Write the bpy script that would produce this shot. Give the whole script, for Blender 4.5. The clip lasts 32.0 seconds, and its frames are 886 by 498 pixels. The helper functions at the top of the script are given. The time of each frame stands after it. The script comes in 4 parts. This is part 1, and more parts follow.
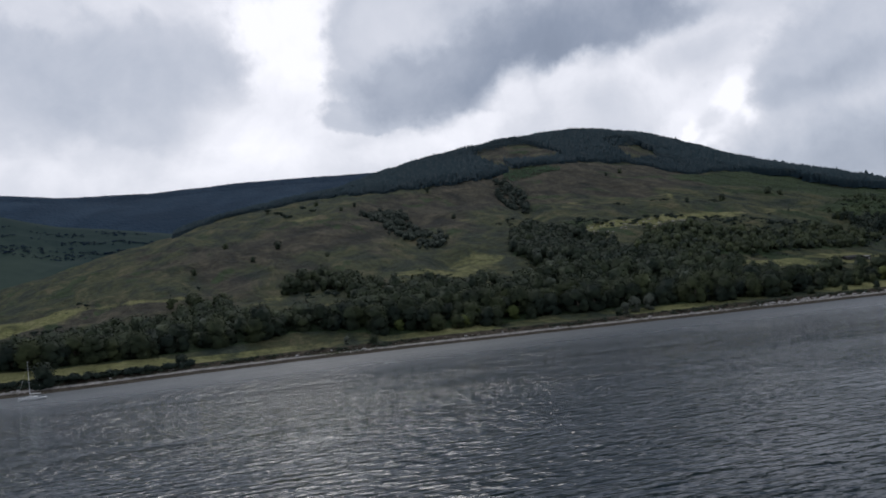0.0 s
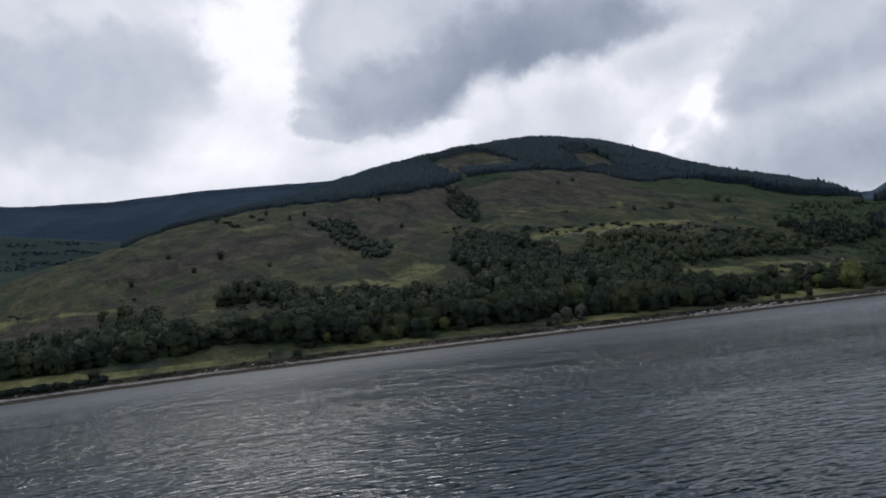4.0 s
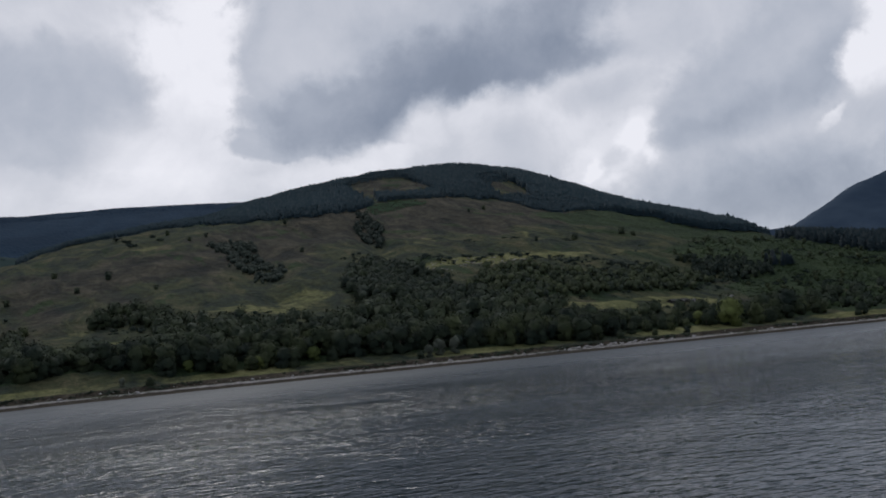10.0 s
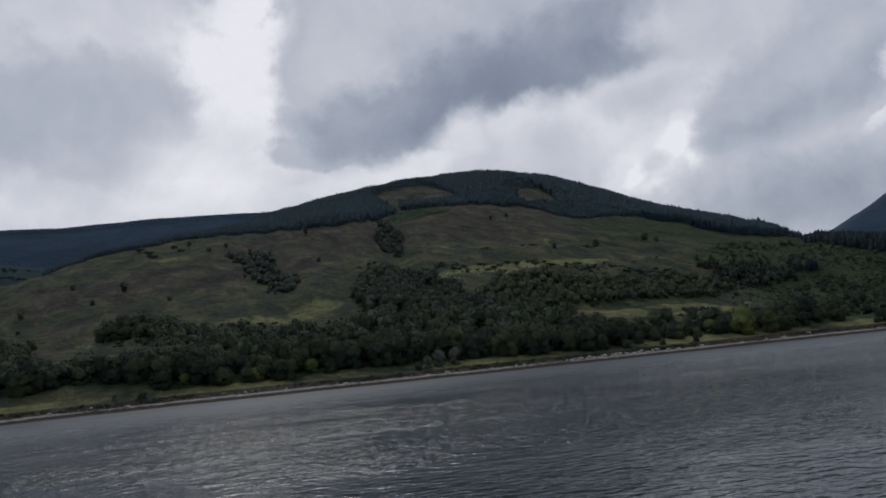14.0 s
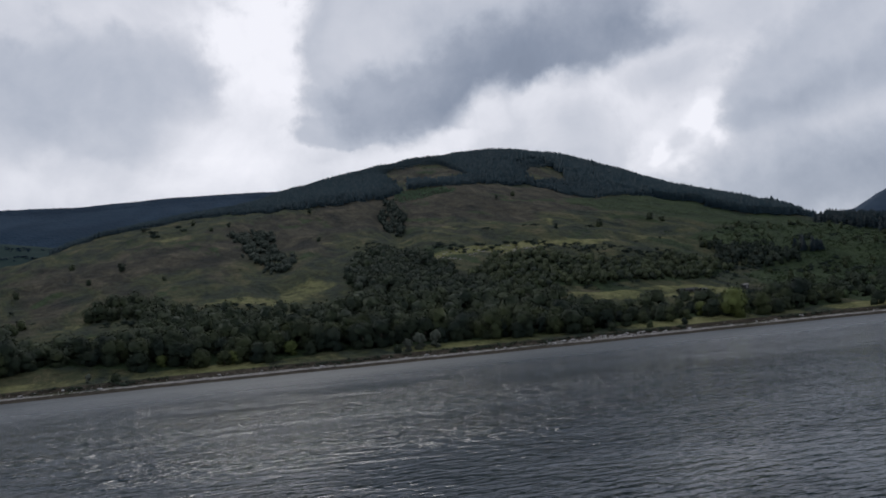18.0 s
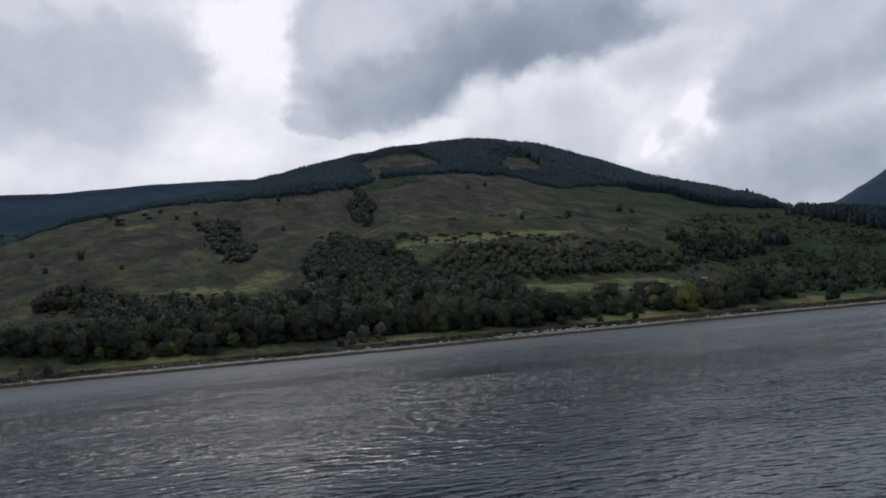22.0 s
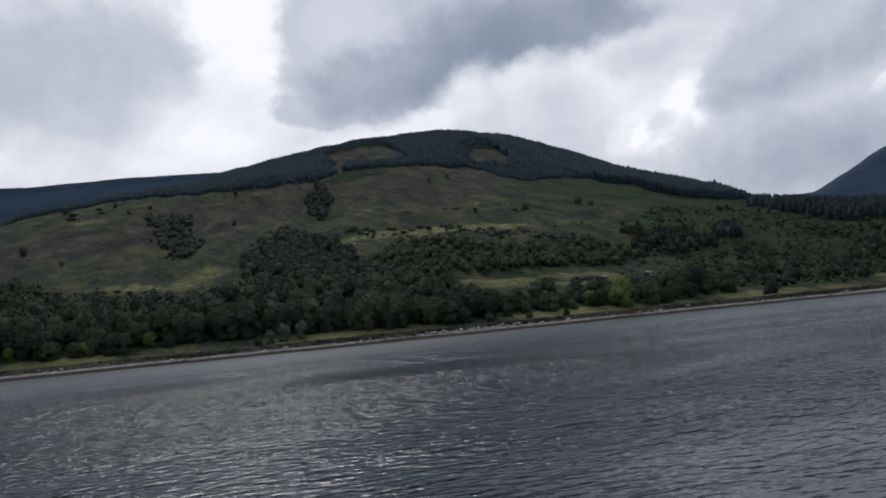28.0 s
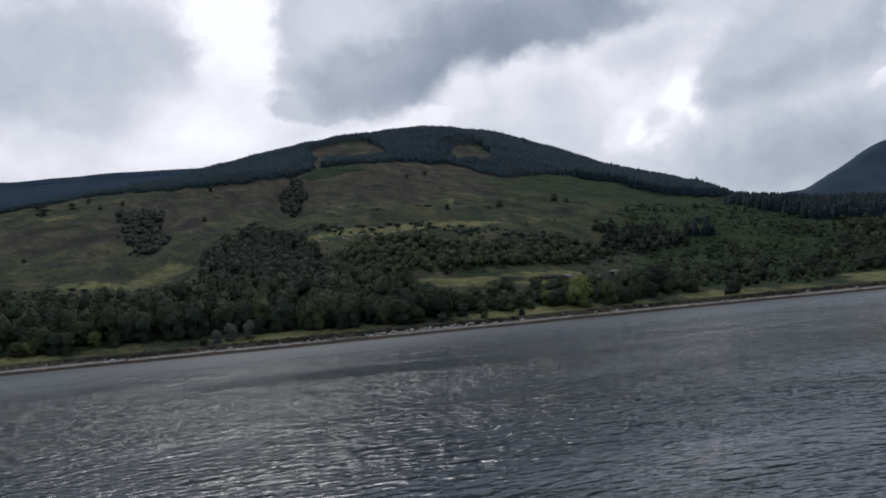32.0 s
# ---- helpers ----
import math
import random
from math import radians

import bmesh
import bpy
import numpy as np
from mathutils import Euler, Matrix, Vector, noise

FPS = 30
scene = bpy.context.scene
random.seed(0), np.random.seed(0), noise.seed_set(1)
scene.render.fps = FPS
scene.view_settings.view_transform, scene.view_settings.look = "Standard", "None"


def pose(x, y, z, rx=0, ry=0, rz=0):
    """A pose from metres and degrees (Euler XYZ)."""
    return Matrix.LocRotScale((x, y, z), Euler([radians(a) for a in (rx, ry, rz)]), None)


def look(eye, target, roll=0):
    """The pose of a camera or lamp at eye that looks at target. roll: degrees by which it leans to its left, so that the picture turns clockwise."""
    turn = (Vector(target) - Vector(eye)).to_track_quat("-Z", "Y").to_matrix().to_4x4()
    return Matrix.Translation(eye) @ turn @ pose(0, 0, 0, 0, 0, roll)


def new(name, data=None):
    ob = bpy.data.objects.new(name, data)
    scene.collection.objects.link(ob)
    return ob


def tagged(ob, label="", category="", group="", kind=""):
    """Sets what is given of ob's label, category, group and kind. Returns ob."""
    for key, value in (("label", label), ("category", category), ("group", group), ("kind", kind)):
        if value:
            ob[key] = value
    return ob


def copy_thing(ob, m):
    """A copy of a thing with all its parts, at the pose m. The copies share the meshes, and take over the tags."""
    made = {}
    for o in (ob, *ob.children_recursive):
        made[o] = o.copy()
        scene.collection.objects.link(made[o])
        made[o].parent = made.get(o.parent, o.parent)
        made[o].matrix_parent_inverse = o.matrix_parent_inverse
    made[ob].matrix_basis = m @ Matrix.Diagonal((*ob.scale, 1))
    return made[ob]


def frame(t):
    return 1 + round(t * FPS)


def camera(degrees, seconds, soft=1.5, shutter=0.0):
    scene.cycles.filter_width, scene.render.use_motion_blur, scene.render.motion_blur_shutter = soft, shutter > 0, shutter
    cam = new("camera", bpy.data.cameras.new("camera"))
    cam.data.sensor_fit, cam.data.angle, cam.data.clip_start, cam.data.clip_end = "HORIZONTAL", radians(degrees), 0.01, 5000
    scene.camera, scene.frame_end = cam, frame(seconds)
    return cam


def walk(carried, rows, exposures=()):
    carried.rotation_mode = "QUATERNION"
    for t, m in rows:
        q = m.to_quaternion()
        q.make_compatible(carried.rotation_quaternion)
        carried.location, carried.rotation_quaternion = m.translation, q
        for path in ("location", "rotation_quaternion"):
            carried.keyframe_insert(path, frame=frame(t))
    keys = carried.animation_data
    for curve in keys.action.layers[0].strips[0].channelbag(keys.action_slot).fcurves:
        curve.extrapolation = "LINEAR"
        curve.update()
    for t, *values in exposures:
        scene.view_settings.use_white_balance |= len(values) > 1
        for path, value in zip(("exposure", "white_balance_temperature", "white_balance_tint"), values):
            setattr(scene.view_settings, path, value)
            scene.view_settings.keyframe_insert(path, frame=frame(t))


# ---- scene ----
# ---------------------------------------------------------------- camera
cam = camera(49.52, 32.0, soft=1.8)
DECK, SPEED = 15.1, 6.0      # eye above the water; metres a second along +x
# seconds, heading from +y towards +x, tilt up, lean (degrees)
PATH = [
    (0.0, 17.50, 3.78, -5.95), (0.5, 17.82, 3.78, -5.63), (1.0, 17.88, 4.08, -5.57), (1.5, 17.84, 4.15, -5.72), (2.0, 18.04, 4.10, -5.74),
    (2.5, 18.05, 4.19, -5.77), (4.5, 20.12, 3.82, -6.34), (5.0, 21.51, 3.75, -5.90), (5.5, 22.89, 4.09, -6.08), (6.0, 23.98, 4.27, -5.82),
    (6.5, 24.40, 4.74, -5.83), (7.0, 24.70, 5.08, -6.28), (7.5, 24.74, 5.01, -5.66), (8.0, 24.41, 5.07, -5.35), (8.5, 23.75, 5.07, -5.42),
    (9.0, 23.61, 5.04, -4.84), (9.5, 23.57, 5.08, -4.98), (10.0, 23.22, 5.09, -5.17), (10.5, 23.03, 5.13, -4.91), (11.0, 22.85, 5.48, -4.94),
    (11.5, 22.79, 5.81, -5.28), (12.0, 22.92, 5.90, -5.00), (12.5, 22.69, 6.08, -5.37), (13.0, 21.97, 5.92, -5.42), (13.5, 21.47, 5.78, -5.35),
    (14.0, 20.85, 5.73, -5.49), (14.5, 20.39, 5.52, -5.77), (15.0, 20.07, 5.12, -5.23), (15.5, 19.74, 4.72, -5.38), (17.5, 19.21, 4.79, -5.19),
    (18.0, 19.30, 4.59, -5.36), (18.5, 19.22, 4.28, -5.31), (19.0, 19.24, 4.06, -4.98), (19.5, 19.49, 4.07, -4.90), (20.0, 19.50, 4.13, -5.05),
    (20.5, 19.62, 3.93, -4.94), (21.0, 19.82, 3.81, -4.97), (21.5, 19.69, 3.91, -5.03), (22.0, 19.84, 3.88, -4.95), (22.5, 19.97, 4.20, -5.07),
    (23.0, 19.78, 4.46, -5.38), (23.5, 19.61, 4.59, -5.40), (24.0, 19.53, 4.83, -5.39), (24.5, 19.44, 4.92, -5.54), (25.0, 19.66, 4.56, -5.31),
    (25.5, 19.82, 4.33, -5.36), (27.5, 20.15, 3.45, -5.45), (28.0, 20.40, 3.32, -5.28), (28.5, 20.38, 3.53, -5.36), (29.0, 20.33, 3.45, -5.27),
    (29.5, 20.48, 3.41, -5.05), (30.0, 20.31, 3.67, -5.38), (30.5, 20.32, 3.50, -5.29), (31.0, 20.56, 3.30, -5.06), (31.5, 20.60, 3.33, -5.19),
    (32.0, 20.59, 3.05, -5.09)]


def eye_pose(t, yaw, pitch, roll):
    eye = Vector((SPEED * t, 0.0, DECK))
    a, b = radians(yaw), radians(pitch)
    way = Vector((math.sin(a) * math.cos(b), math.cos(a) * math.cos(b), math.sin(b)))
    return look(eye, eye + way * 100, roll)


walk(cam, [(r[0], eye_pose(*r)) for r in PATH], exposures=[(0.0, 0.05), (3.5, 0.05), (6.0, -0.05), (9.0, -0.15), (13.0, -0.28), (15.0, -0.24), (17.5, -0.12), (20.0, -0.05), (25.0, -0.05), (29.0, 0.03), (32.0, 0.05)])

# ---------------------------------------------------------------- sky and sun
SUN_AZ, SUN_EL = 11.2, 42.0


class Nodes:
    """Short hand for building a node tree."""

    def __init__(self, tree):
        self.t = tree
        tree.nodes.clear()

    def add(self, kind, **props):
        n = self.t.nodes.new(kind)
        for k, v in props.items():
            if k == "op":
                n.operation = v
            elif k == "inputs":
                for i, val in v.items():
                    if isinstance(val, bpy.types.NodeSocket):
                        self.t.links.new(val, n.inputs[i])
                    else:
                        n.inputs[i].default_value = val
        return n

    def math(self, op, a, b=0.0, clamp=False):
        n = self.add("ShaderNodeMath", op=op, inputs={0: a, 1: b})
        n.use_clamp = clamp
        return n.outputs[0]

    def vmath(self, op, a, b=(0, 0, 0)):
        n = self.add("ShaderNodeVectorMath", op=op, inputs={0: a, 1: b})
        return n.outputs["Value"] if op in ("LENGTH", "DOT_PRODUCT") else n.outputs["Vector"]

    def noise(self, vec, scale, detail=4.0, rough=0.55, distort=0.0):
        n = self.add("ShaderNodeTexNoise", inputs={"Vector": vec, "Scale": scale, "Detail": detail, "Roughness": rough, "Distortion": distort})
        return n

    def mix(self, fac, a, b, blend="MIX"):
        n = self.t.nodes.new("ShaderNodeMix")
        n.data_type, n.blend_type = "RGBA", blend
        for i, val in ((0, fac), (6, a), (7, b)):
            if isinstance(val, bpy.types.NodeSocket):
                self.t.links.new(val, n.inputs[i])
            else:
                n.inputs[i].default_value = val if i == 0 else (*val, 1.0)
        return n.outputs[2]

    def ramp(self, fac, stops, interp="LINEAR"):
        n = self.t.nodes.new("ShaderNodeValToRGB")
        n.color_ramp.interpolation = interp
        els = n.color_ramp.elements
        while len(els) < len(stops):
            els.new(0.5)
        for e, (p, c) in zip(els, stops):
            e.position = p
            e.color = (*c, 1.0) if not isinstance(c, float) else (c, c, c, 1.0)
        self.t.links.new(fac, n.inputs[0])
        return n.outputs[0]

    def span(self, v, a, b, c=0.0, d=1.0, smooth=True):
        n = self.t.nodes.new("ShaderNodeMapRange")
        n.interpolation_type = "SMOOTHSTEP" if smooth else "LINEAR"
        self.t.links.new(v, n.inputs[0])
        for i, val in enumerate((a, b, c, d)):
            n.inputs[i + 1].default_value = val
        return n.outputs[0]


world = bpy.data.worlds.new("overcast_sky")
scene.world = world
world.use_nodes = True
W = Nodes(world.node_tree)
way = W.add("ShaderNodeTexCoord").outputs["Generated"]
xyz = W.add("ShaderNodeSeparateXYZ", inputs={0: way})
warp = W.noise(way, 5.0, 6.0, 0.6)
warp2 = W.noise(way, 22.0, 5.0, 0.6)
shift = W.vmath("ADD", W.vmath("SCALE", W.vmath("SUBTRACT", warp.outputs["Color"], (0.5, 0.5, 0.5))), (0, 0, 0))
shift.node.inputs[0].links[0].from_node.inputs["Scale"].default_value = 1.6
fine = W.vmath("SCALE", W.vmath("SUBTRACT", warp2.outputs["Color"], (0.5, 0.5, 0.5)))
fine.node.inputs["Scale"].default_value = 1.6
az = W.math("MULTIPLY", W.math("ARCTAN2", xyz.outputs[0], xyz.outputs[1]), 57.296)
el = W.math("MULTIPLY", W.math("ARCSINE", xyz.outputs[2]), 57.296)
flat = W.add("ShaderNodeCombineXYZ", inputs={0: az, 1: el, 2: 0.0}).outputs[0]
spot = W.vmath("MULTIPLY", W.vmath("ADD", W.vmath("ADD", flat, shift), fine), (1, 1, 0))
edge = W.math("MULTIPLY", W.math("SUBTRACT", W.noise(way, 9.0, 9.0, 0.62, 0.6).outputs["Fac"], 0.5), 1.0)
edge = W.math("ADD", edge, W.math("MULTIPLY", W.math("SUBTRACT", W.noise(way, 34.0, 7.0, 0.58).outputs["Fac"], 0.5), 0.85))
total = W.math("ADD", 0.50, 0.0)


# clouds and gaps, the farthest first: tone, softness of the edge, and ovals of azimuth, height, half width, half height, slant (degrees)
def cloud_mass(tone, soft, ovals):
    global total
    field = None
    for ca, ce, cw, ch, slant in ovals:
        m = W.t.nodes.new("ShaderNodeMapping")
        m.vector_type = "TEXTURE"
        W.t.links.new(spot, m.inputs[0])
        m.inputs["Location"].default_value = (ca, ce, 0)
        m.inputs["Rotation"].default_value = (0, 0, radians(slant))
        m.inputs["Scale"].default_value = (cw, ch, 1)
        r = W.math("SUBTRACT", 1.0, W.vmath("LENGTH", m.outputs[0]))
        field = r if field is None else W.math("MAXIMUM", field, r)
    cover = W.span(W.math("ADD", field, edge), -soft, soft)
    total = W.math("ADD", total, W.math("MULTIPLY", W.math("SUBTRACT", tone, total), cover))


# low sky, lit from behind
cloud_mass(0.67, 0.35, [(20, 7, 60, 13, 0)])
# dark cloud and bright gap added overhead, out of view, to tone the water
cloud_mass(0.29, 0.7, [(20, 36, 45, 14, 0), (24, 28, 16, 7.5, 3), (-3, 27.5, 9, 7, -5)])
cloud_mass(0.8, 0.6, [(41, 22.5, 7.5, 5.2, -5)])
# grey bank on the low ground of the west
cloud_mass(0.7, 0.45, [(1.2, 20.0, 7.5, 2.53, -5), (4.9, 20.1, 3.4, 2.53, -5), (-6.2, 18.6, 5.7, 3.03, -5)])
cloud_mass(0.555, 0.34, [(0.4, 15.1, 5.9, 2.87, -5), (-5.8, 14.7, 7.3, 3.37, -5), (4.4, 14.7, 3.1, 2.02, -5), (0.7, 12.5, 4.1, 1.52, -5)])
cloud_mass(0.5, 0.8, [(0.9, 15.3, 5.2, 1.85, -5), (-5.6, 15.0, 5.9, 1.69, -5)])
# bright gap
cloud_mass(0.86, 0.4, [(10.5, 20.1, 3.1, 2.7, -5), (9.5, 17.3, 3.4, 2.87, -5), (9.8, 14.6, 2.8, 2.36, -5)])
cloud_mass(0.79, 0.8, [(9.5, 11.5, 4.8, 2.36, 0), (15.7, 10.2, 6.5, 1.01, 1)])
cloud_mass(0.72, 0.75, [(-0.2, 9.1, 9.6, 0.88, -2)])
# the great slanting cloud over the hill
cloud_mass(0.565, 0.21, [(18.1, 19.2, 5.4, 3.71, -5), (15.3, 16.8, 3.5, 3.37, -5), (15.9, 13.7, 4.0, 2.43, -5), (14.1, 12.2, 3.4, 0.88, -5), (19.0, 13.1, 3.3, 2.09, 10), (24.1, 15.9, 6.7, 3.54, 15), (30.0, 16.6, 6.7, 2.97, 7), (27.0, 21.1, 11.9, 3.71, -5)])
cloud_mass(0.63, 0.6, [(15.8, 18.1, 2.8, 3.37, -5), (17.8, 20.2, 4.0, 2.02, -5)])
cloud_mass(0.4, 0.40, [(16.4, 13.5, 3.1, 1.82, 5), (18.7, 13.8, 4.0, 1.82, 17), (23.3, 15.0, 5.6, 2.56, 15), (28.6, 16.1, 6.7, 2.43, 7), (32.1, 17.1, 5.0, 2.63, 5)])
cloud_mass(0.31, 0.85, [(24.0, 14.5, 4.9, 1.42, 15), (28.9, 15.3, 4.6, 1.48, 7), (20.4, 13.3, 2.8, 1.01, 15)])
cloud_mass(0.78, 0.5, [(35.4, 13.6, 5.9, 1.28, 9), (29.5, 11.7, 5.2, 1.62, 3)])
cloud_mass(0.66, 0.7, [(28.4, 11.1, 2.1, 1.35, -5), (33.7, 13.2, 3.1, 0.88, 10)])
# lit rim under it
cloud_mass(0.79, 0.6, [(22.8, 12.3, 2.1, 1.35, 33), (25.3, 12.9, 2.8, 0.88, 13), (21.0, 11.1, 2.7, 0.74, 10)])
# white heap
cloud_mass(0.79, 0.34, [(34.2, 10.0, 2.6, 1.69, 33), (32.2, 8.9, 1.9, 1.15, 30), (35.6, 11.1, 1.0, 1.21, -5), (36.3, 9.4, 0.8, 1.01, -5), (33.6, 7.9, 1.7, 0.81, -5)])
cloud_mass(0.9, 0.4, [(35.2, 10.6, 1.2, 0.88, 33), (36.1, 9.5, 0.7, 0.74, -5), (32.5, 8.9, 1.0, 0.47, 30), (33.8, 8.0, 1.0, 0.47, 5)])
cloud_mass(0.7, 0.6, [(33.8, 9.5, 0.9, 0.47, 25)])
# grey bank to the east
cloud_mass(0.65, 0.45, [(40.6, 16.3, 6.7, 3.03, -5)])
cloud_mass(0.545, 0.34, [(41.7, 12.5, 5.2, 2.87, 23), (39.1, 11.0, 2.9, 1.96, 15), (44.9, 14.0, 3.6, 3.37, 5), (46.2, 13.7, 1.7, 2.7, -17)])
cloud_mass(0.45, 0.7, [(41.1, 10.5, 3.3, 1.01, 27), (45.5, 12.2, 2.8, 1.15, 40), (38.9, 10.1, 2.1, 0.81, 5)])
cloud_mass(0.88, 0.32, [(48.6, 12.7, 1.6, 1.69, 45), (51.0, 14.3, 2.8, 3.03, -5), (46.0, 9.9, 1.2, 0.37, 45)])
cloud_mass(0.6, 0.7, [(50.4, 9.3, 3.8, 2.36, 5), (42.4, 7.8, 6.8, 2.19, 3)])
cloud_mass(0.4, 0.9, [(42.8, 6.0, 7.5, 2.02, 0)])
billow = W.noise(way, 9.0, 9.0, 0.60, 0.3).outputs["Fac"]
wisps = W.noise(W.vmath("MULTIPLY", way, (1.0, 1.0, 2.0)), 3.0, 6.0, 0.55).outputs["Fac"]
total = W.math("ADD", total, W.math("MULTIPLY", W.math("SUBTRACT", billow, 0.5), 0.34))
total = W.math("ADD", total, W.math("MULTIPLY", W.math("SUBTRACT", wisps, 0.5), 0.14))
cloud = W.ramp(total, [(0.10, (0.150, 0.185, 0.260)), (0.30, (0.250, 0.294, 0.388)), (0.50, (0.462, 0.503, 0.598)),
                       (0.70, (0.70, 0.72, 0.80)), (0.86, (0.96, 0.965, 1.04))])
# the sun behind thin cloud, high over the hill
sun_way = (math.sin(radians(SUN_AZ)) * math.cos(radians(SUN_EL)), math.cos(radians(SUN_AZ)) * math.cos(radians(SUN_EL)), math.sin(radians(SUN_EL)))
glow = W.span(W.math("ADD", W.vmath("DOT_PRODUCT", way, sun_way), W.math("MULTIPLY", edge, 0.02)), 0.968, 1.0)
veiled = W.vmath("SCALE", W.add("ShaderNodeCombineXYZ", inputs={0: 0.75, 1: 0.73, 2: 0.71}).outputs[0])
W.t.links.new(glow, veiled.node.inputs["Scale"])
cloud = W.vmath("ADD", cloud, veiled)
sky = W.t.nodes.new("ShaderNodeTexSky")
sky.sky_type, sky.sun_disc = "NISHITA", False
sky.sun_elevation, sky.sun_rotation = radians(SUN_EL), radians(SUN_AZ)
clear = W.vmath("SCALE", sky.outputs[0])
clear.node.inputs["Scale"].default_value = 0.10
veil = W.mix(0.96, (0, 0, 0), (0, 0, 0))
W.t.links.new(clear, veil.node.inputs[6])
W.t.links.new(cloud, veil.node.inputs[7])
bg = W.add("ShaderNodeBackground", inputs={0: veil, 1: 1.0})
W.add("ShaderNodeOutputWorld", inputs={0: bg.outputs[0]})

sun_data = bpy.data.lights.new("sun", "SUN")
sun_data.energy, sun_data.angle, sun_data.color = 0.73, radians(17), (1.0, 0.98, 0.94)
sun = new("sun", sun_data)
sa, se = radians(SUN_AZ), radians(SUN_EL)
sun.matrix_world = look(Vector((math.sin(sa) * math.cos(se), math.cos(sa) * math.cos(se), math.sin(se))) * 900, (0, 0, 0))


# ---------------------------------------------------------------- materials
def material(name):
    m = bpy.data.materials.new(name)
    m.use_nodes = True
    n = Nodes(m.node_tree)
    n.out = n.add("ShaderNodeOutputMaterial")
    n.bsdf = n.add("ShaderNodeBsdfPrincipled")
    n.t.links.new(n.bsdf.outputs[0], n.out.inputs[0])
    n.pos = n.add("ShaderNodeNewGeometry").outputs["Position"]
    n.m = m
    return n


def finish(n, colour, rough=0.85, bump=None, strength=0.5, distance=0.1, gloss=0.06):
    n.t.links.new(colour, n.bsdf.inputs["Base Color"])
    n.bsdf.inputs["Roughness"].default_value = rough
    n.bsdf.inputs["Specular IOR Level"].default_value = gloss
    if bump is not None:
        b = n.add("ShaderNodeBump", inputs={"Height": bump, "Strength": strength, "Distance": distance})
        n.t.links.new(b.outputs[0], n.bsdf.inputs["Normal"])
    return n.m


def hill_material():
    """Rough pasture, bracken, heath, sown field with the brow's sunlight, wrack and shingle, mixed by the cover laid on
    the ground.
    """
    n = material("hill_ground")
    layer = n.add("ShaderNodeVertexColor")
    layer.layer_name = "cover"
    cover = n.add("ShaderNodeSeparateColor", inputs={0: layer.outputs[0]})
    wet = layer.outputs["Alpha"]
    lie = n.vmath("MULTIPLY", n.pos, (1.0, 0.34, 1.0))
    big = n.noise(lie, 0.011, 6, 0.62, 0.9).outputs["Fac"]
    mid = n.noise(lie, 0.045, 6, 0.68, 0.6).outputs["Fac"]
    tuft = n.noise(n.pos, 0.20, 5, 0.72, 0.4).outputs["Fac"]
    small = n.noise(n.pos, 0.9, 4, 0.7).outputs["Fac"]
    grass = n.ramp(mid, [(0.34, (0.023, 0.033, 0.026)), (0.43, (0.037, 0.047, 0.033)), (0.52, (0.054, 0.062, 0.033)), (0.61, (0.082, 0.082, 0.044)), (0.72, (0.126, 0.110, 0.068))])
    heath = n.ramp(mid, [(0.34, (0.028, 0.030, 0.027)), (0.46, (0.045, 0.044, 0.034)), (0.57, (0.069, 0.063, 0.046)), (0.70, (0.106, 0.094, 0.068))])
    field = n.ramp(mid, [(0.3, (0.110, 0.120, 0.040)), (0.5, (0.160, 0.160, 0.068)), (0.75, (0.225, 0.212, 0.104))])
    shingle = n.ramp(small, [(0.3, (0.15, 0.135, 0.125)), (0.5, (0.28, 0.262, 0.248)), (0.75, (0.44, 0.42, 0.40))])
    brake = n.ramp(mid, [(0.3, (0.021, 0.034, 0.020)), (0.5, (0.034, 0.052, 0.025)), (0.72, (0.056, 0.076, 0.036))])
    wrack = n.ramp(tuft, [(0.3, (0.030, 0.025, 0.018)), (0.7, (0.070, 0.058, 0.043))])

    def over(base, top, amount, ragged, gain, lo, hi):
        f = n.span(n.math("ADD", amount, n.math("MULTIPLY", n.math("SUBTRACT", ragged, 0.5), gain)), lo, hi)
        c = n.mix(f, (0, 0, 0), (0, 0, 0))
        n.t.links.new(base, c.node.inputs[6])
        n.t.links.new(top, c.node.inputs[7])
        return c

    c = over(grass, heath, cover.outputs[0], big, 1.9, 0.30, 0.62)
    patch = n.noise(n.vmath("MULTIPLY", n.pos, (1.0, 0.4, 1.0)), 0.022, 5, 0.65, 0.6).outputs["Fac"]
    c = over(c, brake, n.span(patch, 0.52, 0.66, 0.0, 0.8), tuft, 0.5, 0.3, 0.7)
    low = n.add("ShaderNodeVertexColor")
    low.layer_name = "bracken"
    c = over(c, brake, low.outputs[0], mid, 0.9, 0.35, 0.75)
    c = over(c, field, cover.outputs[1], mid, 0.8, 0.35, 0.62)
    c = over(c, wrack, wet, tuft, 0.8, 0.38, 0.60)
    c = over(c, shingle, cover.outputs[2], tuft, 0.8, 0.38, 0.60)
    tone = n.ramp(n.math("ADD", n.math("MULTIPLY", tuft, 0.7), n.math("MULTIPLY", small, 0.3)), [(0.36, 0.55), (0.5, 0.95), (0.64, 1.35)])
    c4 = n.mix(1.0, (0, 0, 0), (0, 0, 0), "MULTIPLY")
    n.t.links.new(c, c4.node.inputs[6])
    n.t.links.new(tone, c4.node.inputs[7])
    return finish(n, c4, 0.95, n.math("ADD", mid, n.math("MULTIPLY", tuft, 0.5)), 1.0, 3.5)


